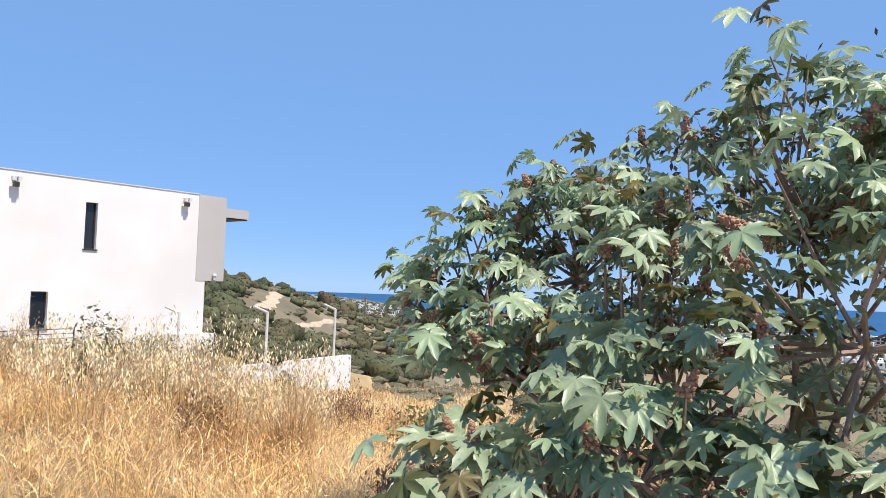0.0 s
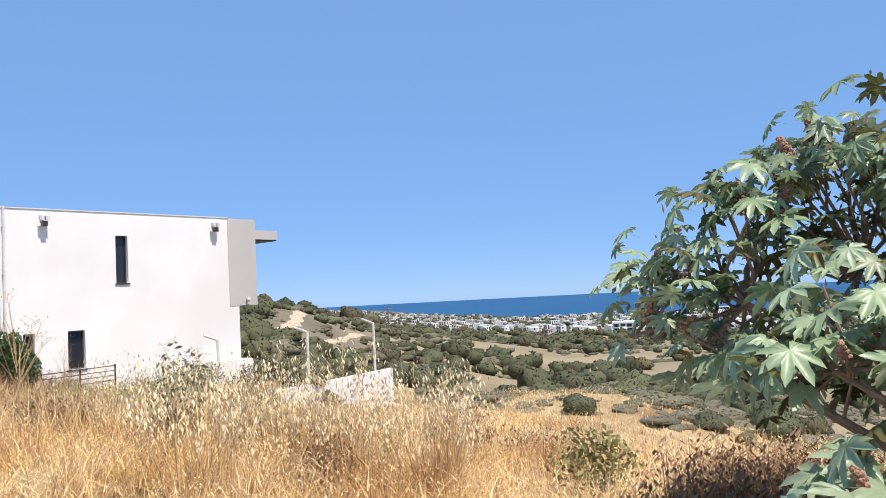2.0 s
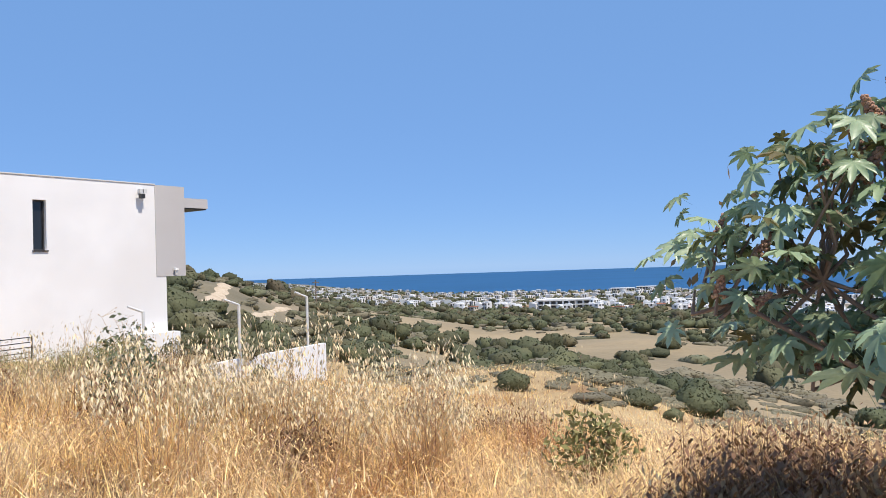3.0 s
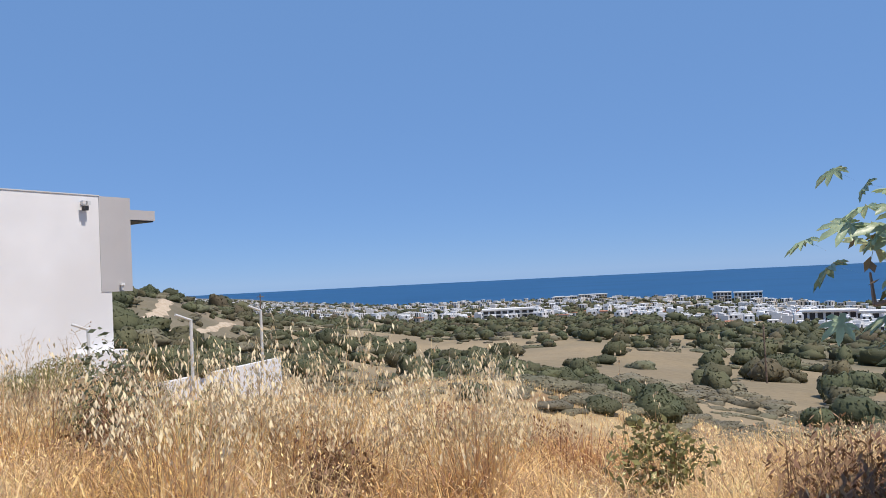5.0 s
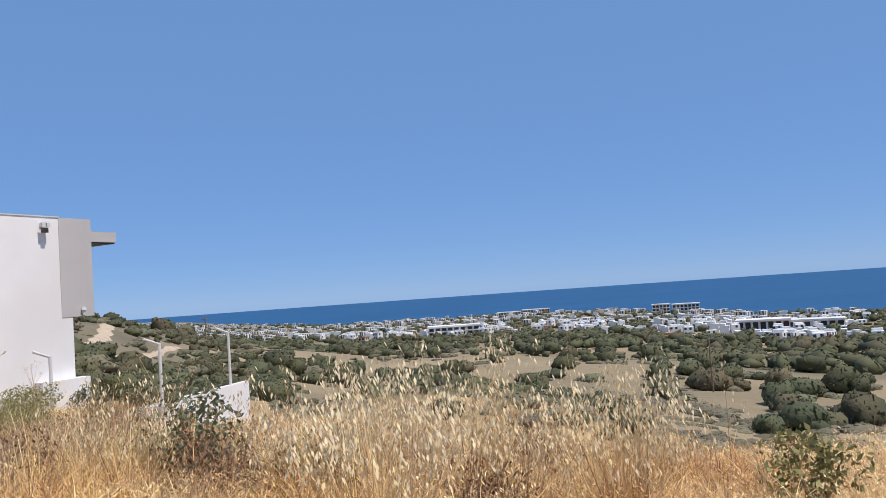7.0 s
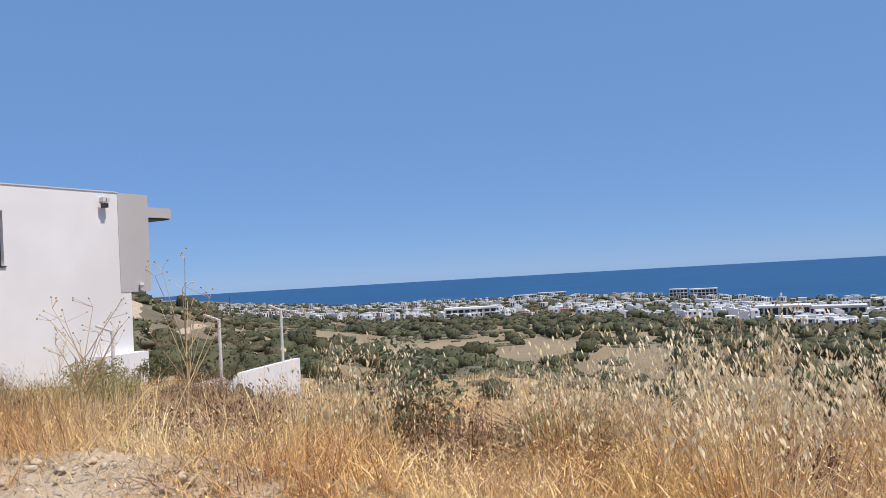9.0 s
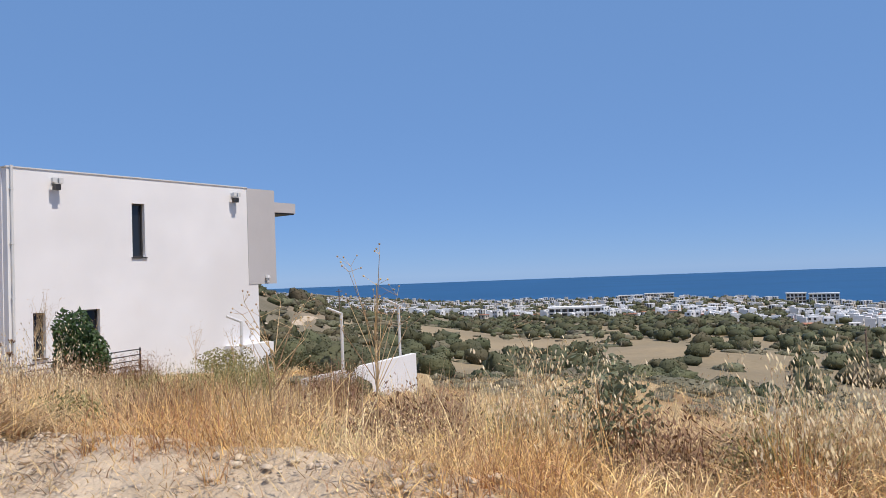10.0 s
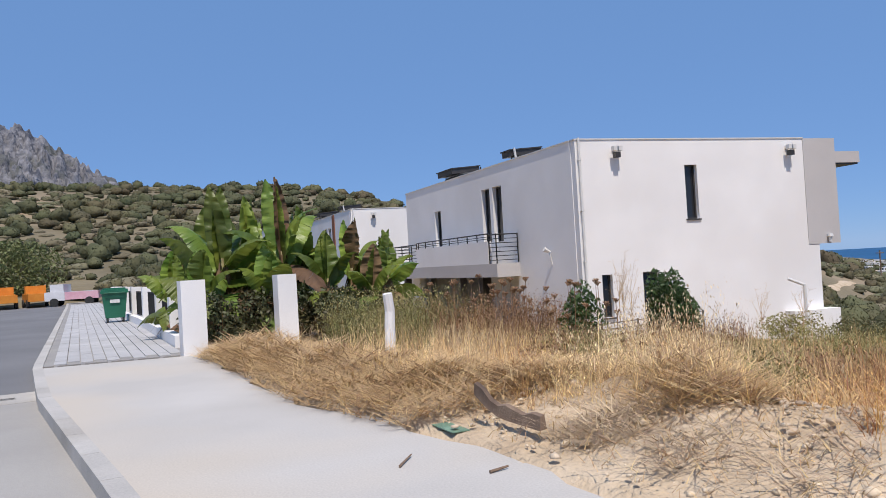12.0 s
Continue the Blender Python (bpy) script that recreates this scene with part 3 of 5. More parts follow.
def palmate(lobes, seed):
    """A palmate leaf with pointed, toothed lobes, one unit in radius, stalk at the origin."""
    r = random.Random(seed)
    V, T = [(0, 0, 0.03)], []
    spread = 290
    ring = []
    for k in range(lobes):
        f = k / (lobes - 1)
        a = radians(-spread / 2 + spread * f + 90)
        length = (0.55 + 0.45 * math.sin(math.pi * f)) * r.uniform(0.9, 1.06)
        half = radians(spread / (lobes - 1) / 2)
        if k == 0:
            ring.append((0.22, a - half, 0.02))
        for rr, da, zz in ((0.6, -0.7, 0.0), (0.8, -0.48, -0.03), (1.0, 0, -0.15), (0.8, 0.48, -0.03), (0.6, 0.7, 0.0)):
            ring.append((rr * length, a + da * half, zz - 0.14 * length * rr * rr))
        ring.append((0.46 * (0.7 + 0.3 * math.sin(math.pi * f)), a + half, 0.03))
    for rr, a, z in ring:
        V.append((rr * math.cos(a), rr * math.sin(a), z + r.uniform(-0.015, 0.015)))
    for i in range(1, len(ring)):
        T.append((0, i, i + 1))
    n = len(V)
    V += [(0.015, 0, 0.02), (-0.015, 0, 0.02), (0, -0.5, -0.75), (0, -0.02, 0.0)]
    T += [(n, n + 1, n + 2), (n + 1, n + 3, n + 2), (n + 3, n, n + 2)]
    return V, T

def castor_bush():
    bush = thing("castor_bush", Matrix.Translation(CASTOR), label="large castor oil bush with broad palmate leaves and red-brown seed clusters", category="bush")
    g = random.Random(5)
    leaf_meshes = [np_mesh("leaf", *palmate(n, s), M["castor"], True) for n, s in ((8, 1), (7, 2), (9, 3))] + [np_mesh("leaf", *palmate(8, 4), M["castor_dark"], True)]
    base_z = float(ground_z(CASTOR.x, CASTOR.y))
    # lobes of the crown: centre, radius across, radius up, clumps of leaves
    lobes = (((-7.14, -28.02, 1.34), 0.2, 0.18, 10), ((-7.0, -28.3, 1.5), 0.36, 0.3, 17), ((-6.7, -28.7, 1.7), 0.36, 0.38, 20), ((-6.72, -29.2, 1.85), 0.45, 0.45, 25),
             ((-6.85, -29.85, 2.0), 0.52, 0.48, 30), ((-6.85, -30.6, 1.95), 0.6, 0.46, 34), ((-6.1, -30.2, 2.0), 0.55, 0.45, 18), ((-7.55, -28.75, 1.22), 0.3, 0.2, 10), ((-7.4, -29.4, 1.4), 0.44, 0.34, 16),
             ((-7.45, -30.2, 1.5), 0.5, 0.42, 20), ((-8.05, -29.12, 0.76), 0.3, 0.14, 9), ((-7.85, -29.6, 0.9), 0.36, 0.24, 12), ((-7.9, -30.2, 0.75), 0.36, 0.28, 13), ((-7.5, -30.9, 0.95), 0.45, 0.4, 14),
             ((-7.2, -29.6, 0.85), 0.45, 0.3, 8), ((-6.5, -28.75, 1.2), 0.5, 0.34, 22), ((-6.75, -28.35, 1.05), 0.3, 0.22, 9))
    clumps = []
    for c, wide, high, count in lobes:
        for k in range(count):
            a, f = g.uniform(0, 6.283), g.uniform(-0.75, 1.0)
            rr = math.sqrt(1 - f * f) * g.uniform(0.6, 1.0)
            clumps.append(Vector(c) - CASTOR + Vector((math.cos(a) * rr * wide, math.sin(a) * rr * wide, f * high * g.uniform(0.75, 1.0))))
    forks = []
    for k, (c, wide, high, count) in enumerate(lobes):
        ang = k * 2.4
        foot = Vector((math.cos(ang) * 0.22, math.sin(ang) * 0.22, base_z - 0.05))
        fork = Vector(c) - CASTOR + Vector((0, 0, -0.7 * high))
        knee = foot.lerp(fork, 0.45) + Vector((g.uniform(-0.12, 0.12), g.uniform(-0.12, 0.12), 0.12))
        bm = rod(bmesh.new(), foot, knee, 0.019, 0.015, 7)
        rod(bm, knee, fork, 0.015, 0.009, 7)
        for q in range(3):
            rod(bm, knee.lerp(fork, 0.3 * q), knee.lerp(fork, 0.3 * q) + Vector((g.gauss(0, 0.25), g.gauss(0, 0.25), g.uniform(0.2, 0.5))), 0.008, 0.004, 5)
        part("stem", bm, M["castor_stem"], bush, smooth=True)
        forks.append(fork)
    ends = []
    near, inner = 0, ([], [])
    shapes = [palmate(8, 1), palmate(7, 2), palmate(9, 3), palmate(8, 4)]
    for q in clumps:
        fork = min(forks, key=lambda c: (c - q).length)
        mid = fork.lerp(q, 0.55) + Vector((g.uniform(-0.1, 0.1), g.uniform(-0.1, 0.1), -0.08))
        bm = rod(bmesh.new(), fork, mid, 0.011, 0.008, 5)
        rod(bm, mid, q, 0.008, 0.004, 5)
        part("branch", bm, M["castor_stem"], bush)
        ends.append((q, (q - mid).normalized()))
        for _ in range(g.choice((5, 6, 7))):
            p = q + Vector([max(-0.2, min(0.2, g.gauss(0, w))) for w in (0.12, 0.12, 0.09)])
            out = Vector((p.x - q.x + 0.12 * q.x, p.y - q.y + 0.12 * q.y, 0))
            out = out.normalized() if out.length > 0.01 else Vector((1, 0, 0))
            size = g.uniform(0.06, 0.125) if q.z > 1.2 else g.uniform(0.08, 0.165)
            nrm = (Vector((0, 0, 1.0)) + out * g.uniform(0.0, 0.8) + Vector((g.gauss(0, 0.5), g.gauss(0, 0.5), 0))).normalized()
            yax = out + Vector((g.gauss(0, 0.3), g.gauss(0, 0.3), -0.4))
            yax = (yax - nrm * yax.dot(nrm)).normalized()
            xax = yax.cross(nrm)
            pose_m = Matrix.Translation(p) @ Matrix((xax, yax, nrm)).transposed().to_4x4() @ Matrix.Scale(size, 4)
            sort = g.choice((0, 0, 0, 1, 1, 2, 2, 2, 3, 3))
            if p.x < -0.25 and p.y > -1.2 and near < 300:
                near += 1
                ob = new("leaf", leaf_meshes[sort])
                ob.parent = bush
                ob.matrix_basis = pose_m
            else:
                lv, lt = shapes[sort]
                inner[sort == 3].append((np.asarray(lv) @ np.array(pose_m.to_3x3()).T + np.array(p), lt))
    for rows, mat in zip(inner, ("castor", "castor_dark")):
        tagged(part("foliage", np_mesh("foliage", *join_np(rows), M[mat], True), None, bush), kind="stuff")
    # dry brown bits; their dark colour also paints the crown's inner shade
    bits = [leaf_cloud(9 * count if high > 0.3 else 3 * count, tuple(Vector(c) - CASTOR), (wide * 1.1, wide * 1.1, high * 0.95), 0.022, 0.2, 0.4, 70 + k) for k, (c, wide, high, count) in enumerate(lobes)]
    tagged(part("dry_foliage", np_mesh("dry_foliage", *join_np(bits), M["castor_dry_shade"]), None, bush, "small dry leaves and twig ends, dark also for the shade inside the crown"), kind="stuff")
    berry = bmesh.new()
    for k in range(34):
        f = k / 34
        a = k * 2.4
        c = Vector((math.cos(a) * 0.032 * (1.15 - f), math.sin(a) * 0.032 * (1.15 - f), f * 0.17))
        bmesh.ops.create_icosphere(berry, subdivisions=1, radius=0.013 + 0.004 * g.random(), matrix=Matrix.Translation(c))
    me = finish(berry, "seed_spike", M["fruit"])
    for p, d in [e for k, e in enumerate(ends) if k % 3 == 0]:
        ob = new("seed_spike", me)
        ob.parent = bush
        ob.matrix_basis = Matrix.Translation(p - Vector((0, 0, 0.05))) @ d.to_track_quat("Z", "Y").to_matrix().to_4x4() @ Matrix.Scale(g.uniform(0.5, 0.85), 4)
castor_bush()

# ------------------------------------------------------------------ dry grass
def patch(x, y):
    return 0.5 + 0.5 * np.sin(x * 0.9 + 1.9 * np.sin(y * 0.55)) * np.sin(y * 0.8 + 1.3 * np.sin(x * 0.4))

def field_points(n, s0, s1, y0, y1):
    y = rng.uniform(y0, y1, n)
    s = rng.uniform(s0, s1, n)
    x = pave_edge_x(y) + s
    keep = ~((y > -21.6) & (s < 1.35 + 0.25 * np.sin(y * 2.3) - 0.3 * sstep(-19, -17, y)))
    keep &= ~((y > -1.6) & (x > -1.6))
    keep &= ~((y > -6.0) & (x < -6.5))
    return x[keep], y[keep], s[keep]

def chaff(x, y, z0, z1, lo, hi):
    """Fine dry husks and seed heads caught in the grass."""
    n = len(x)
    P = np.stack([x, y, ground_z(x, y) + rng.uniform(z0, z1, n) * (0.55 + 0.75 * patch(x, y))], -1)
    a, b = rng.uniform(0, 6.283, n), rng.normal(0.3, 0.55, n)
    size = rng.uniform(lo, hi, n)
    d = np.stack([np.cos(a) * np.cos(b), np.sin(a) * np.cos(b), np.sin(b)], -1) * size[:, None]
    sd = np.stack([-np.sin(a), np.cos(a), np.zeros(n)], -1) * (size * rng.uniform(0.1, 0.2, n))[:, None]
    V = np.stack([P, P + d * 0.45 + sd, P + d, P + d * 0.45 - sd], 1)
    T = np.array([(0, 1, 2), (0, 2, 3)])[None] + (np.arange(n) * 4)[:, None, None]
    return V.reshape(-1, 3), T.reshape(-1, 3)

def grass_field():
    sets = []
    for n, s0, s1, y0, y1, hmin, hmax, w, seg in (
        (105000, 0.3, 5.0, -33, -14, 0.16, 0.44, 0.0035, 3),
        (60000, 4.0, 10, -38, -10, 0.2, 0.48, 0.007, 2),
        (46000, 8, 24, -46, -1, 0.18, 0.36, 0.011, 2),
        (42000, 20, 42, -60, -2, 0.25, 0.5, 0.016, 2),
        (9000, 16, 29, -13, -4.8, 0.45, 0.85, 0.012, 2),
    ):
        x, y, s = field_points(n, s0, s1, y0, y1)
        k = patch(x, y)
        cl = rng.random(len(x)) < 0.6
        x, y = x + np.where(cl, 0.6 * (np.round(x * 2.2 + np.sin(y * 5)) / 2.2 - x), 0), y + np.where(cl, 0.6 * (np.round(y * 2.2 + np.sin(x * 4)) / 2.2 - y), 0)
        h = rng.uniform(hmin, hmax, len(x)) * (0.6 + 0.7 * k)
        lean = np.clip(rng.beta(2.6, 1.5, len(x)) * (1.35 - 0.35 * k), 0.08, 0.97)
        ang = np.where(rng.random(len(x)) < 0.6, rng.uniform(0, 6.283, len(x)), rng.normal(0, 0.9, len(x)) + 6.0 * patch(x * 0.6 + 9, y * 0.6))
        V, T, _ = ribbons(np.stack([x, y, ground_z(x, y) - 0.02], -1), h, ang, lean, rng.uniform(0.6, 1.5, len(x)) * w, seg)
        sets.append((V, T))
    x, y, s = field_points(30000, 0.3, 8, -33, -14)
    z = ground_z(x, y) + rng.random(len(x)) * (0.1 + 0.22 * patch(x, y))
    sets.append(ribbons(np.stack([x, y, z], -1), rng.uniform(0.12, 0.36, len(x)), rng.uniform(0, 6.283, len(x)), rng.uniform(0.85, 0.97, len(x)), rng.uniform(0.0025, 0.006, len(x)), 3)[:2])
    for n, s0, s1, y0, y1, hmin, hmax in ((17000, 1.8, 8.5, -19, -8, 0.45, 0.95), (20000, 1.9, 7.5, -22.8, -13, 0.45, 1.0), (2600, 1.6, 4.5, -30, -22, 0.3, 0.6)):
        x, y, s = field_points(n, s0, s1, y0, y1)
        keep = rng.random(len(x)) < 0.15 + 0.85 * sstep(0.4, 0.9, patch(x * 1.4 + 2, y * 1.4))
        x, y = x[keep], y[keep]
        sets.append(ribbons(np.stack([x, y, ground_z(x, y) - 0.02], -1), rng.uniform(hmin, hmax, len(x)), rng.uniform(0, 6.283, len(x)), rng.beta(1.6, 2.0, len(x)) * 0.9 + 0.03, rng.uniform(0.003, 0.0065, len(x)), 3)[:2])
    V, T = join_np(sets)
    tagged(new("dry_grass", np_mesh("dry_grass", V, T, M["grass"])), "dense golden dry grass, bent and matted over the plot", "grass", kind="stuff")
    bits = []
    for n, s0, s1, y0, y1, z0, z1, lo, hi in ((95000, 0.3, 5.0, -33, -14, 0.08, 0.34, 0.016, 0.036), (55000, 4.5, 12, -38, -9, 0.1, 0.38, 0.03, 0.06), (22000, 10, 24, -46, -1, 0.1, 0.3, 0.05, 0.09), (16000, 22, 42, -60, -2, 0.1, 0.35, 0.07, 0.12)):
        x, y, s = field_points(n, s0, s1, y0, y1)
        bits.append(chaff(x, y, z0, z1, lo, hi))
    tagged(new("grass_husks", np_mesh("grass_husks", *join_np(bits), M["grass"])), "fine golden husks and seed heads in the matted grass", "grass", kind="stuff")

def oats(n, s0, s1, y0, y1, hmin, hmax, dens, heads=9):
    x, y, s = field_points(n, s0, s1, y0, y1)
    keep = rng.random(len(x)) < dens(x, y)
    x, y = x[keep], y[keep]
    h = rng.uniform(hmin, hmax, len(x))
    lean = rng.uniform(0.03, 0.32, len(x))
    V, T, (cx, cy, cz) = ribbons(np.stack([x, y, ground_z(x, y)], -1), h, rng.uniform(0, 6.283, len(x)), lean, np.full(len(x), 0.003), 3)
    out = [(V, T)]
    P = []
    for k in range(heads):
        f = rng.uniform(0.62, 1.0, len(x))
        i = np.minimum((f * 3).astype(int), 2)
        q = f * 3 - i
        j = np.arange(len(x))
        p = np.stack([c[j, i] * (1 - q) + c[j, i + 1] * q for c in (cx, cy, cz)], -1)
        p[:, :2] += rng.normal(0, 0.028, (len(x), 2))
        P.append(p)
    P = np.concatenate(P)
    out.append(spikelets(P, rng.uniform(0.028, 0.05, len(P))))
    return out

def oat_field():
    sets = [
        oats(260, 0.4, 6, -33, -20, 0.35, 0.6, lambda x, y: 0.04 + 0.3 * sstep(0.6, 0.95, patch(x + 3, y))),
        oats(240, 3.0, 9, -28, -12, 0.6, 1.1, lambda x, y: 0.9 * sstep(0.72, 0.95, patch(x * 1.3 + 1, y * 1.3 + 2))),
        oats(600, 8, 20, -26, -3, 0.4, 0.6, lambda x, y: 0.4 * sstep(0.5, 0.9, patch(x, y + 2)), 7),
        oats(600, 1.5, 6, -20, -9, 0.4, 0.7, lambda x, y: 0.06 + 0.6 * sstep(0.6, 0.95, patch(x * 1.2, y * 1.2 + 1))),
    ]
    tagged(new("oat_stalks", np_mesh("oat_stalks", *join_np([q[0] for q in sets]), M["grass"])), "thin golden stalks of wild oats above the grass", "grass", kind="stuff")
    tagged(new("wild_oats", np_mesh("wild_oats", *join_np([q[1] for q in sets]), M["oat"])), "pale hanging husks of wild oats above the grass", "grass", kind="stuff")
grass_field()
oat_field()

def hay_heaps():
    """Cut straw lying in heaps along the pavement edge."""
    rows = []
    spots = ((-11.45, -9.3, 0.5, 0.32), (-11.1, -10.3, 0.65, 0.45), (-10.9, -11.4, 0.6, 0.4), (-10.5, -12.7, 0.7, 0.45), (-10.1, -13.9, 0.7, 0.36), (-9.6, -15.0, 0.6, 0.22), (-9.0, -16.0, 0.5, 0.12), (-8.7, -16.3, 0.35, 0.14), (-8.55, -18.0, 0.45, 0.12), (-8.1, -17.4, 0.6, 0.3), (-5.6, -23.4, 0.9, 0.4))
    for cx, cy, r, hh in spots:
        n = int(2300 * r)
        a, q = rng.uniform(0, 6.283, n), np.sqrt(rng.random(n)) * r
        x, y = cx + np.cos(a) * q, cy + np.sin(a) * q * 1.25
        z = np.maximum(ground_z(x, y), -0.05) + hh * (1 - (q / r) ** 2) * rng.random(n) ** 0.5
        V, T, _ = ribbons(np.stack([x, y, z], -1), rng.uniform(0.2, 0.6, n), rng.uniform(0, 6.283, n), rng.uniform(0.9, 0.985, n), rng.uniform(0.006, 0.013, n), 3, 1.1)
        rows.append((V, T))
    n = 13000
    y = rng.uniform(-16.5, -8.4, n)
    q = rng.uniform(-0.06, 1.5, n)
    x = pave_edge_x(y) + q
    heap = (0.1 + 0.22 * patch(x * 2.1 + 4, y * 1.6)) * np.sin(np.clip(q + 0.1, 0, 1.6) / 1.6 * np.pi)
    V, T, _ = ribbons(np.stack([x, y, np.maximum(ground_z(x, y), -0.02) + 0.02 + heap * rng.random(n) ** 0.6], -1), rng.uniform(0.15, 0.5, n), rng.uniform(0, 6.283, n), rng.uniform(0.9, 0.985, n), rng.uniform(0.004, 0.009, n), 3, 1.1)
    rows.append((V, T))
    tagged(new("cut_straw", np_mesh("cut_straw", *join_np(rows), M["hay"])), "heaps of cut straw lying along the pavement edge", "straw", kind="stuff")
hay_heaps()

def brush_pile(cx, cy, r, hh, n):
    a, q = rng.uniform(0, 6.283, n), np.sqrt(rng.random(n)) * r
    x, y = cx + np.cos(a) * q, cy + np.sin(a) * q
    z = ground_z(x, y) + 0.05 + hh * (1 - (q / r) ** 2) * rng.random(n)
    V, T, _ = ribbons(np.stack([x, y, z], -1), rng.uniform(0.15, 0.55, n), rng.uniform(0, 6.283, n), rng.uniform(0.9, 0.985, n), rng.uniform(0.0025, 0.006, n), 3, 1.1)
    tagged(new("brush_pile", np_mesh("brush_pile", V, T, M["twigs"])), "grey-brown pile of dry brush on the bare earth", "brush pile", kind="stuff")
brush_pile(-9.35, -17.9, 0.36, 0.12, 480)
brush_pile(-9.2, -18.7, 0.32, 0.06, 240)
brush_pile(-8.95, -19.5, 0.34, 0.04, 140)

# ------------------------------------------------------------------ shrubs and weeds near the villa
def shrub(name, x, y, h, r, mat, n, size, label, category="bush", z=None):
    z = float(ground_z(x, y)) if z is None else z
    s = thing(name, Matrix.Translation((x, y, z)), label=label, category=category)
    bm = bmesh.new()
    g = random.Random(int(x * 31 + y * 17))
    for k in range(7):
        a = g.uniform(0, 6.283)
        rod(bm, (0, 0, -0.05), (math.cos(a) * r * 0.5, math.sin(a) * r * 0.5, h * g.uniform(0.5, 0.85)), 0.02, 0.006, 5)
    part("trunk", bm, M["weed"], s)
    V, T = leaf_cloud(n, (0, 0, h * 0.55), (r, r, h * 0.5), size, 0.3, 0.3, int(abs(x * 100)))
    part("crown", np_mesh("crown", V, T, M[mat]), None, s)
    return s

shrub("green_bush", -3.0, -9.35, 1.7, 0.66, "green", 5200, 0.055, "dense dark green bush growing among the dry weeds")
shrub("green_bush", 6.0, -2.5, 0.95, 1.0, "weed_green", 1500, 0.05, "low green bush at the foot of the villa")
shrub("green_bush", 8.5, -2.6, 0.95, 0.9, "shrub", 1200, 0.05, "low green bush at the foot of the villa")
shrub("green_bush", 11.6, -1.6, 0.9, 1.1, "shrub", 1800, 0.08, "dark green bush beside the villa corner")
shrub("green_bush", -5.3, -9.9, 1.3, 0.36, "green", 1300, 0.05, "slim light green shrub among the weeds")
shrub("olive_shrub", -6.0, -22.1, 1.05, 0.36, "olive", 1000, 0.03, "small grey-green shrub among the dry grass")
shrub("olive_shrub", -5.4, -26.6, 0.52, 0.32, "weed_green", 700, 0.028, "low dark weedy shrub in the grass")

def dead_weeds(x, y, h, r, n, mat, label):
    """A loose stand of thin dead stems with small dry leaves and heads."""
    z = float(ground_z(x, y))
    w = thing("dead_weeds", Matrix.Translation((x, y, z)), label=label, category="weeds")
    q, a = np.sqrt(rng.random(n)) * r, rng.uniform(0, 6.283, n)
    hh = h * rng.uniform(0.45, 1.0, n)
    V, T, (cx, cy, cz) = ribbons(np.stack([q * np.cos(a), q * np.sin(a), np.full(n, -0.03)], -1), hh, rng.uniform(0, 6.283, n), rng.uniform(0.05, 0.45, n), np.full(n, 0.007), 3)
    part("stems", np_mesh("stems", V, T, M[mat]), None, w)
    pts = np.concatenate([np.stack([c[:, 1] * (1 - f) + c[:, 3] * f for c in (cx, cy, cz)], -1) + rng.normal(0, 0.05, (n, 3)) for f in rng.random(9)])
    part("dry_leaves", np_mesh("dry_leaves", *spikelets(pts, rng.uniform(0.03, 0.075, len(pts)), 0.45), M[mat]), None, w)
for x, y, h, r, mat in ((-7.6, -9.6, 1.35, 0.8, "weed"), (-6.4, -9.0, 1.4, 0.8, "weed"), (-5.2, -8.4, 1.45, 0.9, "weed"), (-8.3, -9.0, 1.45, 0.8, "weed_green"), (-8.9, -9.9, 1.2, 0.7, "weed_green"), (-9.2, -8.4, 1.3, 0.7, "weed_green"), (-7.4, -8.6, 1.4, 0.8, "weed_green"), (-4.2, -10.6, 1.0, 0.9, "weed"), (-2.4, -9.9, 1.1, 0.8, "weed"), (-6.6, -11.6, 0.9, 0.8, "weed"), (-5.0, -12.2, 0.8, 0.9, "hay"), (-3.0, -12.4, 0.9, 0.9, "weed_green"), (-4.6, -15.4, 0.8, 0.7, "weed"), (-7.0, -12.9, 0.9, 0.7, "weed_green"), (-6.2, -16.8, 0.7, 0.6, "weed"), (-4.6, -19.4, 0.8, 0.5, "weed"), (-6.9, -20.9, 0.7, 0.4, "weed"), (0.2, -10.6, 1.25, 0.7, "weed_green"), (-1.2, -12.0, 1.1, 0.8, "weed_green"), (1.8, -11.8, 1.2, 0.7, "weed"), (3.2, -10.4, 1.35, 0.8, "weed_green"), (-2.2, -15.0, 0.95, 0.7, "weed"), (4.8, -12.2, 1.2, 0.8, "hay"), (-6.3, -28.2, 0.6, 0.6, "weed"), (-5.7, -28.0, 0.65, 0.7, "weed"), (-6.6, -27.8, 0.4, 0.45, "weed")):
    dead_weeds(x, y, h, r, 520, mat, "loose stand of brown dead weeds" if mat == "weed" else "half-dry straw-coloured weeds")

gw = random.Random(9)
for k in range(20):
    yy = gw.uniform(-25.0, -13.5)
    dead_weeds(float(pave_edge_x(yy)) + gw.uniform(2.0, 6.0), yy, gw.uniform(0.45, 0.8), gw.uniform(0.2, 0.4), 150, gw.choice(("weed", "weed", "weed_green")), "small clump of dark dry weeds in the grass")

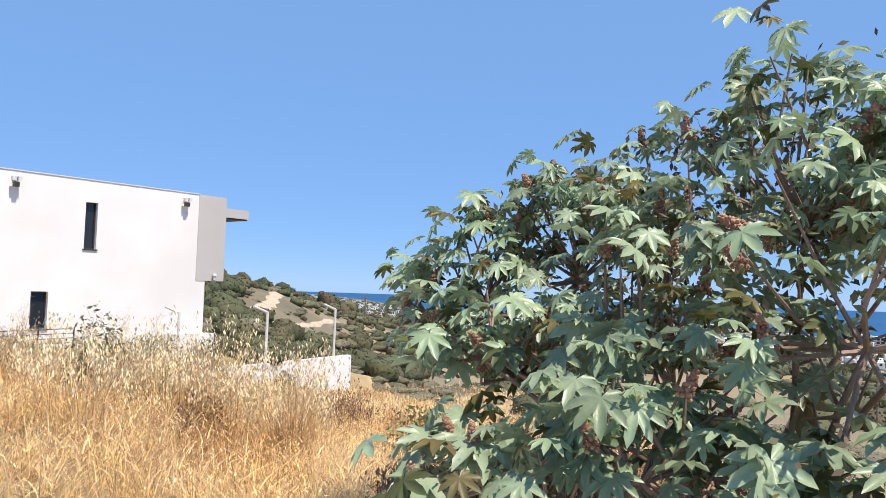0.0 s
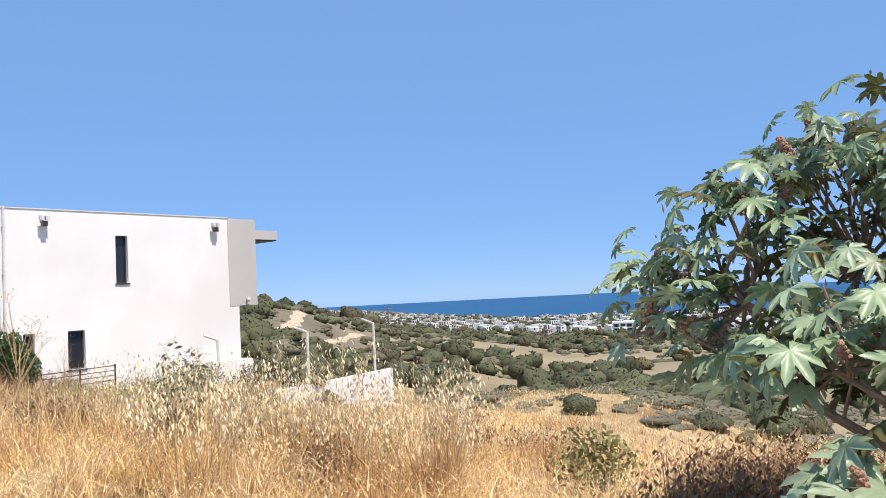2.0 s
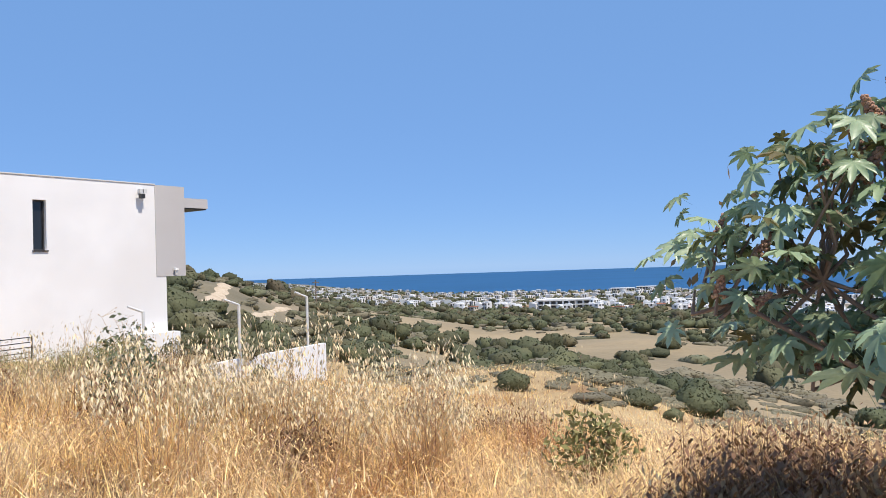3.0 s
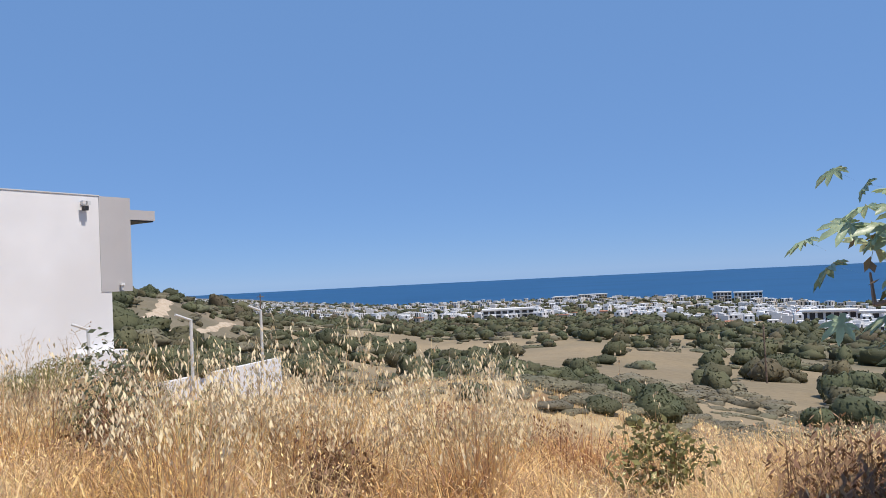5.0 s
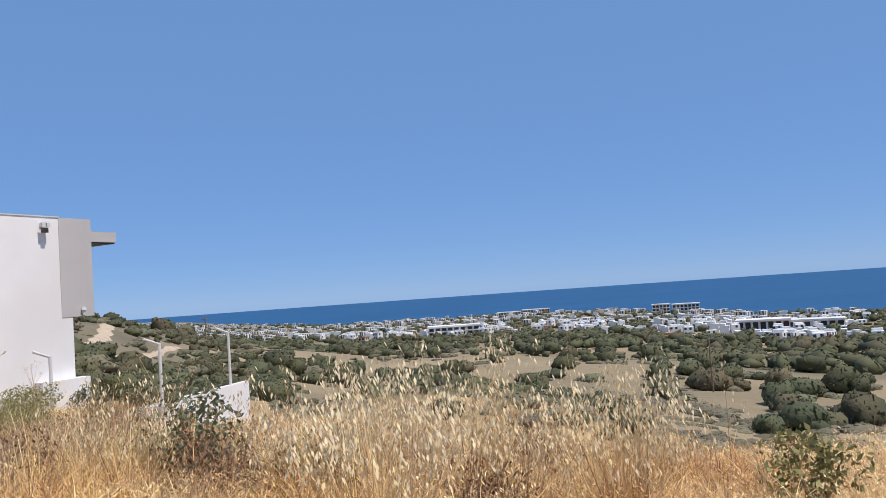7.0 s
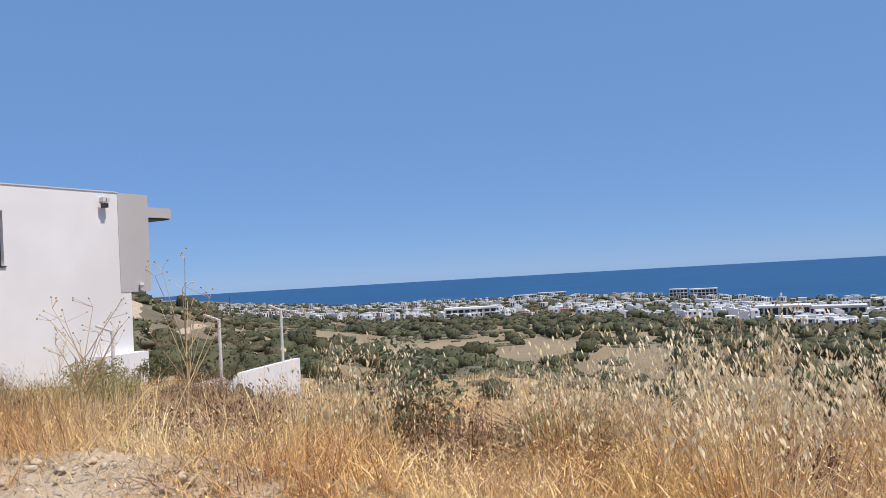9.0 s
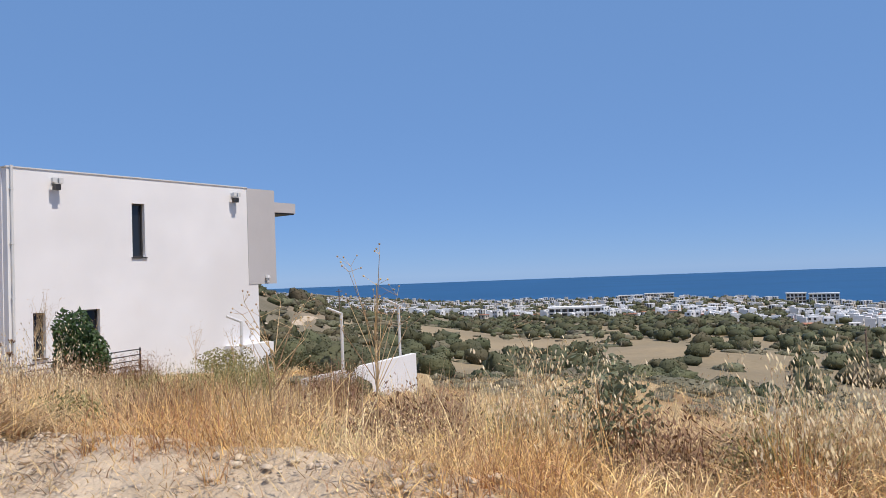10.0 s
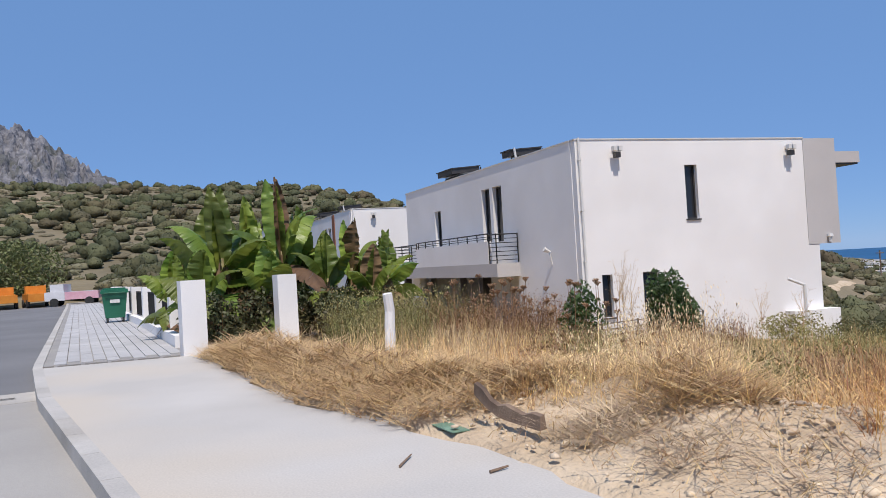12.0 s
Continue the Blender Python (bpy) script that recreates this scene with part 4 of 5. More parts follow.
def tall_tuft(x, y, h, n, label):
    z = float(ground_z(x, y))
    tuft = thing("grass_tuft", Matrix.Translation((x, y, z)), label=label, category="grass tuft", group="tall oat tufts")
    r = np.sqrt(rng.random(n)) * 0.22
    a = rng.uniform(0, 6.283, n)
    root = np.stack([r * np.cos(a), r * np.sin(a), np.full(n, -0.03)], -1)
    V, T, (cx, cy, cz) = ribbons(root, rng.uniform(0.5, 1.0, n) * h, a + rng.normal(0, 0.6, n), rng.uniform(0.05, 0.5, n), rng.uniform(0.003, 0.006, n), 3)
    tagged(part("stem", np_mesh("stem", V, T, M["grass"]), None, tuft), kind="stuff")
    P = np.concatenate([np.stack([c[:, 2] * (1 - f) + c[:, 3] * f for c in (cx, cy, cz)], -1) + rng.normal(0, 0.025, (n, 3)) for f in rng.random(11)])
    tagged(part("seed_head", np_mesh("seed_head", *spikelets(P, rng.uniform(0.03, 0.055, len(P)), 0.65), M["oat"]), None, tuft, "pale hanging oat husks"), kind="stuff")
    m = 260
    b = rng.uniform(0, 6.283, m)
    V, T, _ = ribbons(np.stack([0.25 * np.cos(b), 0.25 * np.sin(b), np.full(m, -0.03)], -1) * rng.random((m, 1)), rng.uniform(0.25, 0.6, m) * h, rng.uniform(0, 6.283, m), rng.uniform(0.3, 0.9, m), rng.uniform(0.004, 0.008, m), 3)
    tagged(part("foliage", np_mesh("foliage", V, T, M["grass"]), None, tuft), kind="stuff")
    return tuft
for x, y, h in ((-6.6, -22.0, 1.25), (-6.5, -23.55, 1.25), (-6.3, -24.7, 1.4), (-6.4, -24.25, 1.3), (-6.0, -25.5, 1.25), (-6.2, -25.0, 1.1), (-7.45, -24.75, 1.15), (-5.9, -23.7, 1.05), (-6.05, -25.6, 1.15), (-6.6, -15.0, 1.5), (-6.9, -14.2, 1.4)):
    tall_tuft(x, y, h, 90, "tall pale tuft of dry oat grass")

def dry_stalk(x, y, h, label, heads):
    """A thin branching dead stalk."""
    z = float(ground_z(x, y))
    s = thing("dry_stalk", Matrix.Translation((x, y, z)), label=label, category="dry plant")
    g = random.Random(int(abs(x * 91 + y * 37)))
    bm = rod(bmesh.new(), (0, 0, -0.03), (g.uniform(-0.05, 0.05), g.uniform(-0.05, 0.05), h * 0.62), 0.008, 0.006, 5)
    hd = bmesh.new()
    for k in range(heads):
        a = g.uniform(0, 6.283)
        b = Vector((0, 0, h * g.uniform(0.3, 0.62)))
        e = b + Vector((math.cos(a) * 0.24, math.sin(a) * 0.24, h * g.uniform(0.15, 0.4)))
        rod(bm, b, e, 0.004, 0.002, 4)
        for j in range(3):
            f = e + Vector((g.gauss(0, 0.07), g.gauss(0, 0.07), g.uniform(0.02, 0.1)))
            rod(bm, e, f, 0.002, 0.001, 3)
            bmesh.ops.create_icosphere(hd, subdivisions=1, radius=0.008, matrix=Matrix.Translation(f))
    part("stalk", bm, M["hay"], s)
    tagged(part("seed_head", hd, M["hay"], s), kind="stuff")
for x, y, h in ((-7.18, -20.9, 1.75), (-7.5, -20.2, 1.3), (-5.6, -21.4, 1.3), (-2.2, -6.0, 2.3), (-1.6, -5.2, 2.5), (0.6, -3.6, 1.9), (4.2, -3.4, 2.1), (5.4, -3.8, 1.9), (-0.9, -4.4, 2.4)):
    dry_stalk(x, y, h, "thin branching dead stalk standing in the grass", 15)

def umbel(x, y, h):
    z = float(ground_z(x, y))
    s = thing("dry_umbel", Matrix.Translation((x, y, z)), label="brown dead umbel on a bare stalk", category="dry plant", group="dead umbels by the plot")
    g = random.Random(int(abs(x * 77 + y * 13)))
    top = Vector((g.uniform(-0.1, 0.1), g.uniform(-0.1, 0.1), h))
    part("stalk", rod(bmesh.new(), (0, 0, -0.03), top, 0.009, 0.006, 5), M["weed"], s)
    hd = bmesh.new()
    for k in range(16):
        a = k * 2.4
        e = top + Vector((math.cos(a) * 0.06 * math.sqrt(k / 16), math.sin(a) * 0.06 * math.sqrt(k / 16), 0.05 + 0.05 * g.random()))
        rod(hd, top, e, 0.003, 0.003, 3)
        bmesh.ops.create_icosphere(hd, subdivisions=1, radius=0.015, matrix=Matrix.Translation(e))
    tagged(part("seed_head", hd, M["weed"], s), kind="stuff")
g = random.Random(3)
for k in range(56):
    umbel(g.uniform(-8.0, -4.4), g.uniform(-10.6, -7.8), g.uniform(0.75, 1.45))

# ------------------------------------------------------------------ walls, posts and rails round the plots
def slab_wall(name, a, b, z0, z1, t, mat, label, category="wall"):
    a, b = Vector(a), Vector(b)
    n = (b - a).length
    m = Matrix.Translation((*a, 0)) @ Matrix.Rotation(math.atan2(b.y - a.y, b.x - a.x), 4, "Z")
    return tagged(new(name, finish(boxes((0, n, -t / 2, t / 2, z0, z1), m=m), name, M[mat], 0.015)), label, category)
slab_wall("garden_wall", (8.0, -4.4), (16.5, -2.8), -4.5, -2.08, 0.25, "white", "low white rendered garden wall in the sloping field")

def gate_pillar(x, y, h, w, label):
    m = Matrix.Translation((x, y, 0)) @ Matrix.Rotation(radians(10), 4, "Z")
    p = thing("gate_pillar", m, label=label, category="pillar", group="white pillars along the pavement")
    part("shaft", boxes((-w / 2, w / 2, -w / 2, w / 2, -0.25, h)), M["white"], p, bevel=0.012)
    return p
gate_pillar(-12.25, -7.75, 1.38, 0.44, "white square gate pillar beside the paved footway")
gate_pillar(-10.4, -6.5, 1.39, 0.4, "white square gate pillar among banana plants")
for k in range(8):
    y = -3.7 + 3.75 * k
    gate_pillar(float(pave_edge_x(y)) + 0.2, y, 1.24, 0.34, "white square fence pillar with dark panels beside it")
for k in range(7):
    ya, yb = -3.5 + 3.75 * k, -3.9 + 3.75 * (k + 1)
    xa, xb = float(pave_edge_x(ya)) + 0.2, float(pave_edge_x(yb)) + 0.2
    f = thing("fence_panel", label="dark green metal fence panel on a low white wall", category="fence", group="fence panels")
    for q in range(26):
        t = (q + 0.5) / 26
        part("bar", rod(bmesh.new(), (xa + (xb - xa) * t, ya + (yb - ya) * t, 0.25), (xa + (xb - xa) * t, ya + (yb - ya) * t, 1.08), 0.02, n=4), M["metal"], f)
    for z in (0.3, 1.05):
        part("rail", rod(bmesh.new(), (xa, ya, z), (xb, yb, z), 0.025, n=4), M["metal"], f)
slab_wall("garden_wall", (-12.55, -5.9), (-14.0, 4.0), -0.25, 0.24, 0.2, "white", "low white wall under the fence")
slab_wall("garden_wall", (-14.0, 4.02), (-17.0, 22.0), -0.25, 0.24, 0.2, "white", "low white wall under the fence")

def old_post():
    p = thing("old_post", Matrix.Translation((-9.3, -11.2, 0)), label="old post with peeling white paint in the weeds", category="post")
    bm = bmesh.new()
    prev = None
    for k in range(6):
        q = Vector((0.02 * math.sin(k * 2.1), 0.02 * math.cos(k * 1.7), -0.4 + 0.28 * k))
        if prev:
            rod(bm, prev, q, 0.1 - 0.004 * k, 0.096 - 0.004 * k, 9)
        prev = q
    part("shaft", bm, M["white"], p)
old_post()

def bent_post(x, y, z1, h, ax):
    p = thing("bent_post", Matrix.Translation((x, y, z1 - h)), label="thin white post with a bent arm at the top", category="post", group="bent white posts")
    part("shaft", rod(bmesh.new(), (0, 0, -0.3), (0, 0, h), 0.06, n=8), M["steel"], p)
    part("arm", rod(bmesh.new(), (0, 0, h - 0.03), (ax, 0.1, h + 0.22), 0.05, n=8), M["steel"], p)
bent_post(10.2, -4.27, 0.15, 3.0, -0.65)
bent_post(15.22, -3.04, 0.22, 3.4, -0.65)
bent_post(7.85, -1.3, 0.0, 1.6, -0.6)

def garden_rail():
    r = thing("garden_rail", label="low black garden railing with horizontal bars", category="railing")
    a, b = Vector((-4.2, -4.3, 0)), Vector((3.0, -2.2, 0))
    for k in range(6):
        c = a.lerp(b, k / 5)
        part("post", rod(bmesh.new(), c + Vector((0, 0, -2.6)), c + Vector((0, 0, -0.5)), 0.03, n=6), M["metal"], r)
    for k in range(5):
        z = -0.55 - 0.17 * k
        part("bar", rod(bmesh.new(), a + Vector((0, 0, z)), b + Vector((0, 0, z)), 0.018, n=6), M["metal"], r)
garden_rail()

# ------------------------------------------------------------------ banana plants
def banana_leaf(length, width, seed, droop=0.42):
    """A paddle leaf with a raised midrib and torn sides."""
    g = np.random.default_rng(seed)
    n = 18
    V, T = [], []
    for k in range(n):
        for e in (0.02, 0.98):
            t = (k + e) / n
            w = width * math.sin(math.pi * min(1, 0.1 + 0.9 * t) ** 0.75) * (0.95 + 0.1 * g.random()) + 0.01
            x, z = length * (t - 0.22 * t**3), length * (0.2 * t - droop * t**2.6)
            fold = 0.35 + 0.5 * droop
            V += [(x + 0.02, -w, z - fold * w + g.uniform(-0.02, 0.02)), (x, 0, z), (x + 0.02, w, z - fold * w + g.uniform(-0.02, 0.02))]
    cuts = g.random((n, 2)) < 0.22
    for k in range(n):
        a = 6 * k
        for q in (0, 1):
            T += [(a + q, a + q + 1, a + q + 4), (a + q, a + q + 4, a + q + 3)]
            if k < n - 1 and not cuts[k, q]:
                T += [(a + 3 + q, a + 4 + q, a + 7 + q), (a + 3 + q, a + 7 + q, a + 6 + q)]
    return V, T

def banana_plant(x, y, h, seed, z=-0.2):
    b = thing("banana_plant", Matrix.Translation((x, y, z)), label="banana plant with tall torn green leaves and dead brown skirts", category="banana plant", group="banana plants behind the pillars")
    g = random.Random(seed)
    part("stem", rod(bmesh.new(), (0, 0, -0.1), (0, 0, h * 0.5), 0.1, 0.06, 9), M["banana_stem"], b, smooth=True)
    for k in range(11):
        a = k * 2.4 + g.uniform(-0.5, 0.5)
        if k < 3:
            up, ln, zz, dr = g.uniform(72, 88), h * g.uniform(0.48, 0.62), h * 0.44, 0.05
        elif k < 6:
            up, ln, zz, dr = g.uniform(38, 66), h * g.uniform(0.4, 0.52), h * 0.44, 0.45
        else:
            up, ln, zz, dr = g.uniform(-10, 30), h * g.uniform(0.35, 0.45), h * g.uniform(0.22, 0.42), 0.7
        me = np_mesh("leaf", *banana_leaf(ln, 0.3 * g.uniform(0.75, 1.2), seed * 30 + k, dr), M["banana_dead" if k == 10 or (k == 2 and seed % 4 == 3) else "banana"], True)
        ob = part("leaf", me, None, b)
        ob.matrix_basis = Matrix.Translation((0, 0, zz)) @ Matrix.Rotation(a, 4, "Z") @ Matrix.Rotation(radians(-up), 4, "Y") @ Matrix.Rotation(g.uniform(-0.9, 0.9), 4, "X")
    n = 150
    ang = rng.uniform(0, 6.283, n)
    root = np.stack([0.1 * np.cos(ang), 0.1 * np.sin(ang), h * rng.uniform(0.2, 0.48, n)], -1)
    V, T, _ = ribbons(root, -h * rng.uniform(0.18, 0.4, n), ang, -rng.uniform(0.1, 0.6, n), rng.uniform(0.015, 0.045, n), 3)
    tagged(part("dead_leaves", np_mesh("dead_leaves", V, T, M["banana_dead"]), None, b, "brown dead leaf strips hanging round the stem"), kind="stuff")
for x, y, h, s in ((-11.6, -4.6, 3.7, 1), (-10.9, -3.6, 3.7, 2), (-10.2, -4.2, 3.9, 3), (-11.9, -2.6, 3.4, 4), (-9.6, -3.2, 3.3, 5), (-9.2, -4.6, 2.6, 6), (-8.4, -3.6, 3.0, 7), (-12.1, -5.4, 2.4, 8), (-10.6, -5.2, 2.3, 9), (-11.3, -1.4, 3.2, 10), (-12.5, -1.0, 2.6, 11), (-12.7, -3.2, 2.3, 12), (-10.0, -2.0, 3.0, 13), (-7.7, -4.4, 2.6, 14), (-8.3, -5.4, 2.2, 15)):
    banana_plant(x, y, h * 1.1, s)

# filler leaves whose dark colour paints the shade below the banana crowns
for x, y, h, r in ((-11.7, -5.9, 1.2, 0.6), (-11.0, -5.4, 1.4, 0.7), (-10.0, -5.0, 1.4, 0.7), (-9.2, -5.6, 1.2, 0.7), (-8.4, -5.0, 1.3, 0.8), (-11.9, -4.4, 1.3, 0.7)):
    shrub("undergrowth", x, y, h, r, "banana_shade", 2000, 0.055, "leafy undergrowth coloured dark for the shade beneath the banana plants", "undergrowth", -0.2)

# ------------------------------------------------------------------ bin, plank, rubble
def wheelie_bin():
    b = thing("rubbish_bin", Matrix.Translation((-15.1, 7.2, 0)) @ Matrix.Rotation(radians(8), 4, "Z"), label="green plastic wheeled rubbish container on the footway", category="bin")
    bm = bmesh.new()
    v0 = [bm.verts.new(p) for p in ((-0.32, -0.3, 0.18), (0.32, -0.3, 0.18), (0.32, 0.3, 0.18), (-0.32, 0.3, 0.18))]
    v1 = [bm.verts.new(p) for p in ((-0.42, -0.4, 1.08), (0.42, -0.4, 1.08), (0.42, 0.4, 1.08), (-0.42, 0.4, 1.08))]
    bm.faces.new(v0[::-1])
    bm.faces.new(v1)
    for k in range(4):
        bm.faces.new((v0[k], v0[(k + 1) % 4], v1[(k + 1) % 4], v1[k]))
    part("body", bm, M["bin"], b, bevel=0.03)
    part("rim", boxes((-0.46, 0.46, -0.44, 0.44, 1.06, 1.12)), M["bin"], b, bevel=0.015)
    bm = boxes((-0.45, 0.45, -0.42, 0.42, 1.122, 1.2), (-0.38, 0.38, -0.2, 0.42, 1.2, 1.25))
    part("lid", bm, M["bin"], b, bevel=0.02)
    part("handle", rod(bmesh.new(), (-0.35, -0.48, 1.08), (0.35, -0.48, 1.08), 0.02, n=8), M["bin"], b)
    part("label_plate", boxes((-0.16, 0.16, -0.4, -0.372, 0.72, 0.84)), M["steel"], b, "small pale plate on the front")
    for x in (-0.26, 0.26):
        for y in (-0.24, 0.24):
            w = part("wheel", rod(bmesh.new(), (x - 0.03, y, 0.09), (x + 0.03, y, 0.09), 0.09, n=12), M["rubber"], b)
            part("fork", boxes((x - 0.05, x - 0.035, y - 0.02, y + 0.02, 0.08, 0.2), (x + 0.035, x + 0.05, y - 0.02, y + 0.02, 0.08, 0.2)), M["steel"], w)
wheelie_bin()

def plank():
    p = thing("broken_board", Matrix.Translation((-9.83, -17.25, 0.12)) @ Matrix.Rotation(radians(-82), 4, "Z"), label="broken curved wooden board lying in the straw", category="board")
    bm = bmesh.new()
    rows = []
    for k in range(9):
        x = -0.5 + 1.0 * k / 8
        lift = 0.45 * max(0, (-x - 0.05)) ** 1.5 + 0.04
        hh = 0.075 + 0.02 * math.sin(k * 1.9)
        rows.append([bm.verts.new((x, y, z)) for y, z in ((-0.03, lift), (0.03, lift + 0.01), (0.015, lift + hh + 0.03), (-0.02, lift + hh + 0.02))])
    for a, b in zip(rows, rows[1:]):
        for k in range(4):
            bm.faces.new((a[k], a[(k + 1) % 4], b[(k + 1) % 4], b[k]))
    bm.faces.new(rows[0])
    bm.faces.new(rows[-1][::-1])
    bmesh.ops.recalc_face_normals(bm, faces=bm.faces)
    part("board", bm, M["wood"], p)
    part("net_scrap", boxes((-0.75, -0.35, -0.32, -0.16, -0.08, -0.072)), M["greennet"], p, "scrap of green netting")
plank()
def stick(a, b, r, label):
    tagged(new("stick", finish(rod(bmesh.new(), a, b, r, r * 0.6, 6), "stick", M["wood"])), label, "stick")
stick((-8.74, -17.5, 0.3), (-8.1, -18.1, 0.22), 0.035, "pale bare stick lying on the dirt heap")
stick((-10.8, -17.6, 0.012), (-10.65, -17.35, 0.02), 0.01, "short dry twig lying on the concrete")
stick((-10.3, -18.05, 0.012), (-10.15, -18.0, 0.02), 0.012, "short dry twig lying on the concrete")

def dirt_heap():
    ys, ss = np.arange(-22.4, -16.4, 0.07), np.arange(-0.1, 2.5, 0.07)
    Y, S = np.meshgrid(ys, ss, indexing="ij")
    X = pave_edge_x(Y) + S
    Z = ground_z(X, Y)
    Z = np.maximum(Z, -0.03)
    for i in range(Z.shape[0]):
        for k in range(Z.shape[1]):
            p = Vector((X[i, k], Y[i, k], 0))
            edge = min(1.0, max(0.0, S[i, k] + 0.1) / 0.5) * min(1.0, (2.5 - S[i, k]) / 0.5) * min(1.0, (Y[i, k] + 22.4) / 0.8, (-16.4 - Y[i, k]) / 0.8)
            Z[i, k] += -0.02 + edge * (0.05 + 0.07 * noise.fractal(p * 1.6, 0.8, 2.0, 5) + 0.05 * abs(noise.noise(p * 6.0)))
    n = len(ss)
    i, k = np.meshgrid(np.arange(len(ys) - 1), np.arange(n - 1), indexing="ij")
    a = i * n + k
    T = np.concatenate([np.stack([a, a + n, a + 1], -1).reshape(-1, 3), np.stack([a + 1, a + n, a + n + 1], -1).reshape(-1, 3)])[:, ::-1]
    tagged(new("dirt_heap", np_mesh("dirt_heap", np.stack([X, Y, Z], -1), T, M["dirt"])), "lumpy heap of pale dug earth beside the pavement", "dirt heap", kind="structure")
    m = 3600
    y, q = rng.uniform(-22, -15.6, m), np.abs(rng.normal(1.2, 0.7, m))
    x = pave_edge_x(y) + q
    z = ground_z(x, y) + 0.06 + 0.05 * rng.random(m)
    V, T, _ = ribbons(np.stack([x, y, z], -1), rng.uniform(0.08, 0.35, m), rng.uniform(0, 6.283, m), rng.uniform(0.85, 0.97, m), np.full(m, 0.004), 3)
    tagged(new("straw_litter", np_mesh("straw_litter", V, T, M["hay"])), "loose straws and dry twigs on the bare earth", "straw", kind="stuff")
dirt_heap()

def rubble():
    base = bmesh.new()
    bmesh.ops.create_icosphere(base, subdivisions=1, radius=1)
    co = np.array([v.co for v in base.verts])
    tr = np.array([[v.index for v in f.verts] for f in base.faces])
    base.free()
    rows = []
    for k in range(5200):
        y = rng.uniform(-22.2, -15.8)
        s = abs(rng.normal(1.3, 0.6))
        x = float(pave_edge_x(y)) + s
        r = 0.005 + 0.045 * rng.random() ** 9
        rows.append((co * r * rng.uniform(0.5, 1.4, 3) * (1, 1, 0.6) * rng.uniform(0.65, 1.25, (len(co), 1)) + (x, y, float(ground_z(x, y)) + 0.04 + 0.2 * r), tr))
    tagged(new("rubble", np_mesh("rubble", *join_np(rows), M["rock"])), "pale stones and clods on the dirt heap", "rubble", kind="stuff")
rubble()

# ------------------------------------------------------------------ hillside scrub and valley bushes
TRACK = ((77, 79), (69, 70), (61.5, 61.5), (54, 54), (48, 49), (52, 47.5), (60, 52.5), (70, 60.5), (84, 71))

def track():
    """A sandy track that climbs the flank of the hill."""
    pts = [Vector((x, y)) for x, y in TRACK]
    fine = [a.lerp(b, k / 6) for a, b in zip(pts, pts[1:]) for k in range(6)] + [pts[-1]]
    V, T = [], []
    for k, p in enumerate(fine):
        d = (fine[min(k + 1, len(fine) - 1)] - fine[max(k - 1, 0)]).normalized()
        wide = 1.25 + 0.35 * math.sin(k * 1.7) - 0.5 * (k > 24)
        for e in range(5):
            c = p + Vector((-d.y, d.x)) * wide * (e / 2 - 1)
            V.append((c.x, c.y, float(ground_z(c.x, c.y)) + (0.16 if 0 < e < 4 else -0.2)))
    for k in range(len(fine) - 1):
        for e in range(4):
            a = 5 * k + e
            T += [(a, a + 1, a + 5), (a + 1, a + 6, a + 5)]
    tagged(new("road", np_mesh("road", V, T, M["dirt"], True)), "pale sandy track climbing the scrubby hillside", "track", kind="structure")
track()

def dome_bush(sub, n, size, seed):
    """A dense lumpy bush: an uneven inner mass under many small leaves."""
    g = np.random.default_rng(seed)
    bm = bmesh.new()
    bmesh.ops.create_icosphere(bm, subdivisions=sub, radius=1)
    off = Vector((seed * 7.3, 1.1, 2.7))
    for v in bm.verts:
        v.co *= 0.82 + 0.4 * noise.noise(v.co * 1.5 + off) + 0.36 * noise.noise(v.co * 3.6 + off)
        v.co.z = 0.36 + v.co.z * (0.6 if v.co.z > 0 else 0.42)
    V = np.array([v.co for v in bm.verts])
    T = np.array([[v.index for v in f.verts] for f in bm.faces])
    bm.free()
    pick = T[g.integers(0, len(T), n)]
    w = g.dirichlet((1, 1, 1), n)
    P = (V[pick] * w[:, :, None]).sum(1)
    a, b = g.normal(size=(n, 3)), g.normal(size=(n, 3))
    a /= np.linalg.norm(a, axis=1)[:, None]
    b = np.cross(a, b)
    b /= np.linalg.norm(b, axis=1)[:, None] + 1e-6
    s = size * g.uniform(0.6, 1.4, n)[:, None]
    LV = np.stack([P - a * s, P + b * s * 0.6, P + a * s, P - b * s * 0.6], 1).reshape(-1, 3)
    LT = (np.array([(0, 1, 2), (0, 2, 3)])[None] + (np.arange(n) * 4)[:, None, None]).reshape(-1, 3)
    return join_np([(V, T), (LV, LT)])

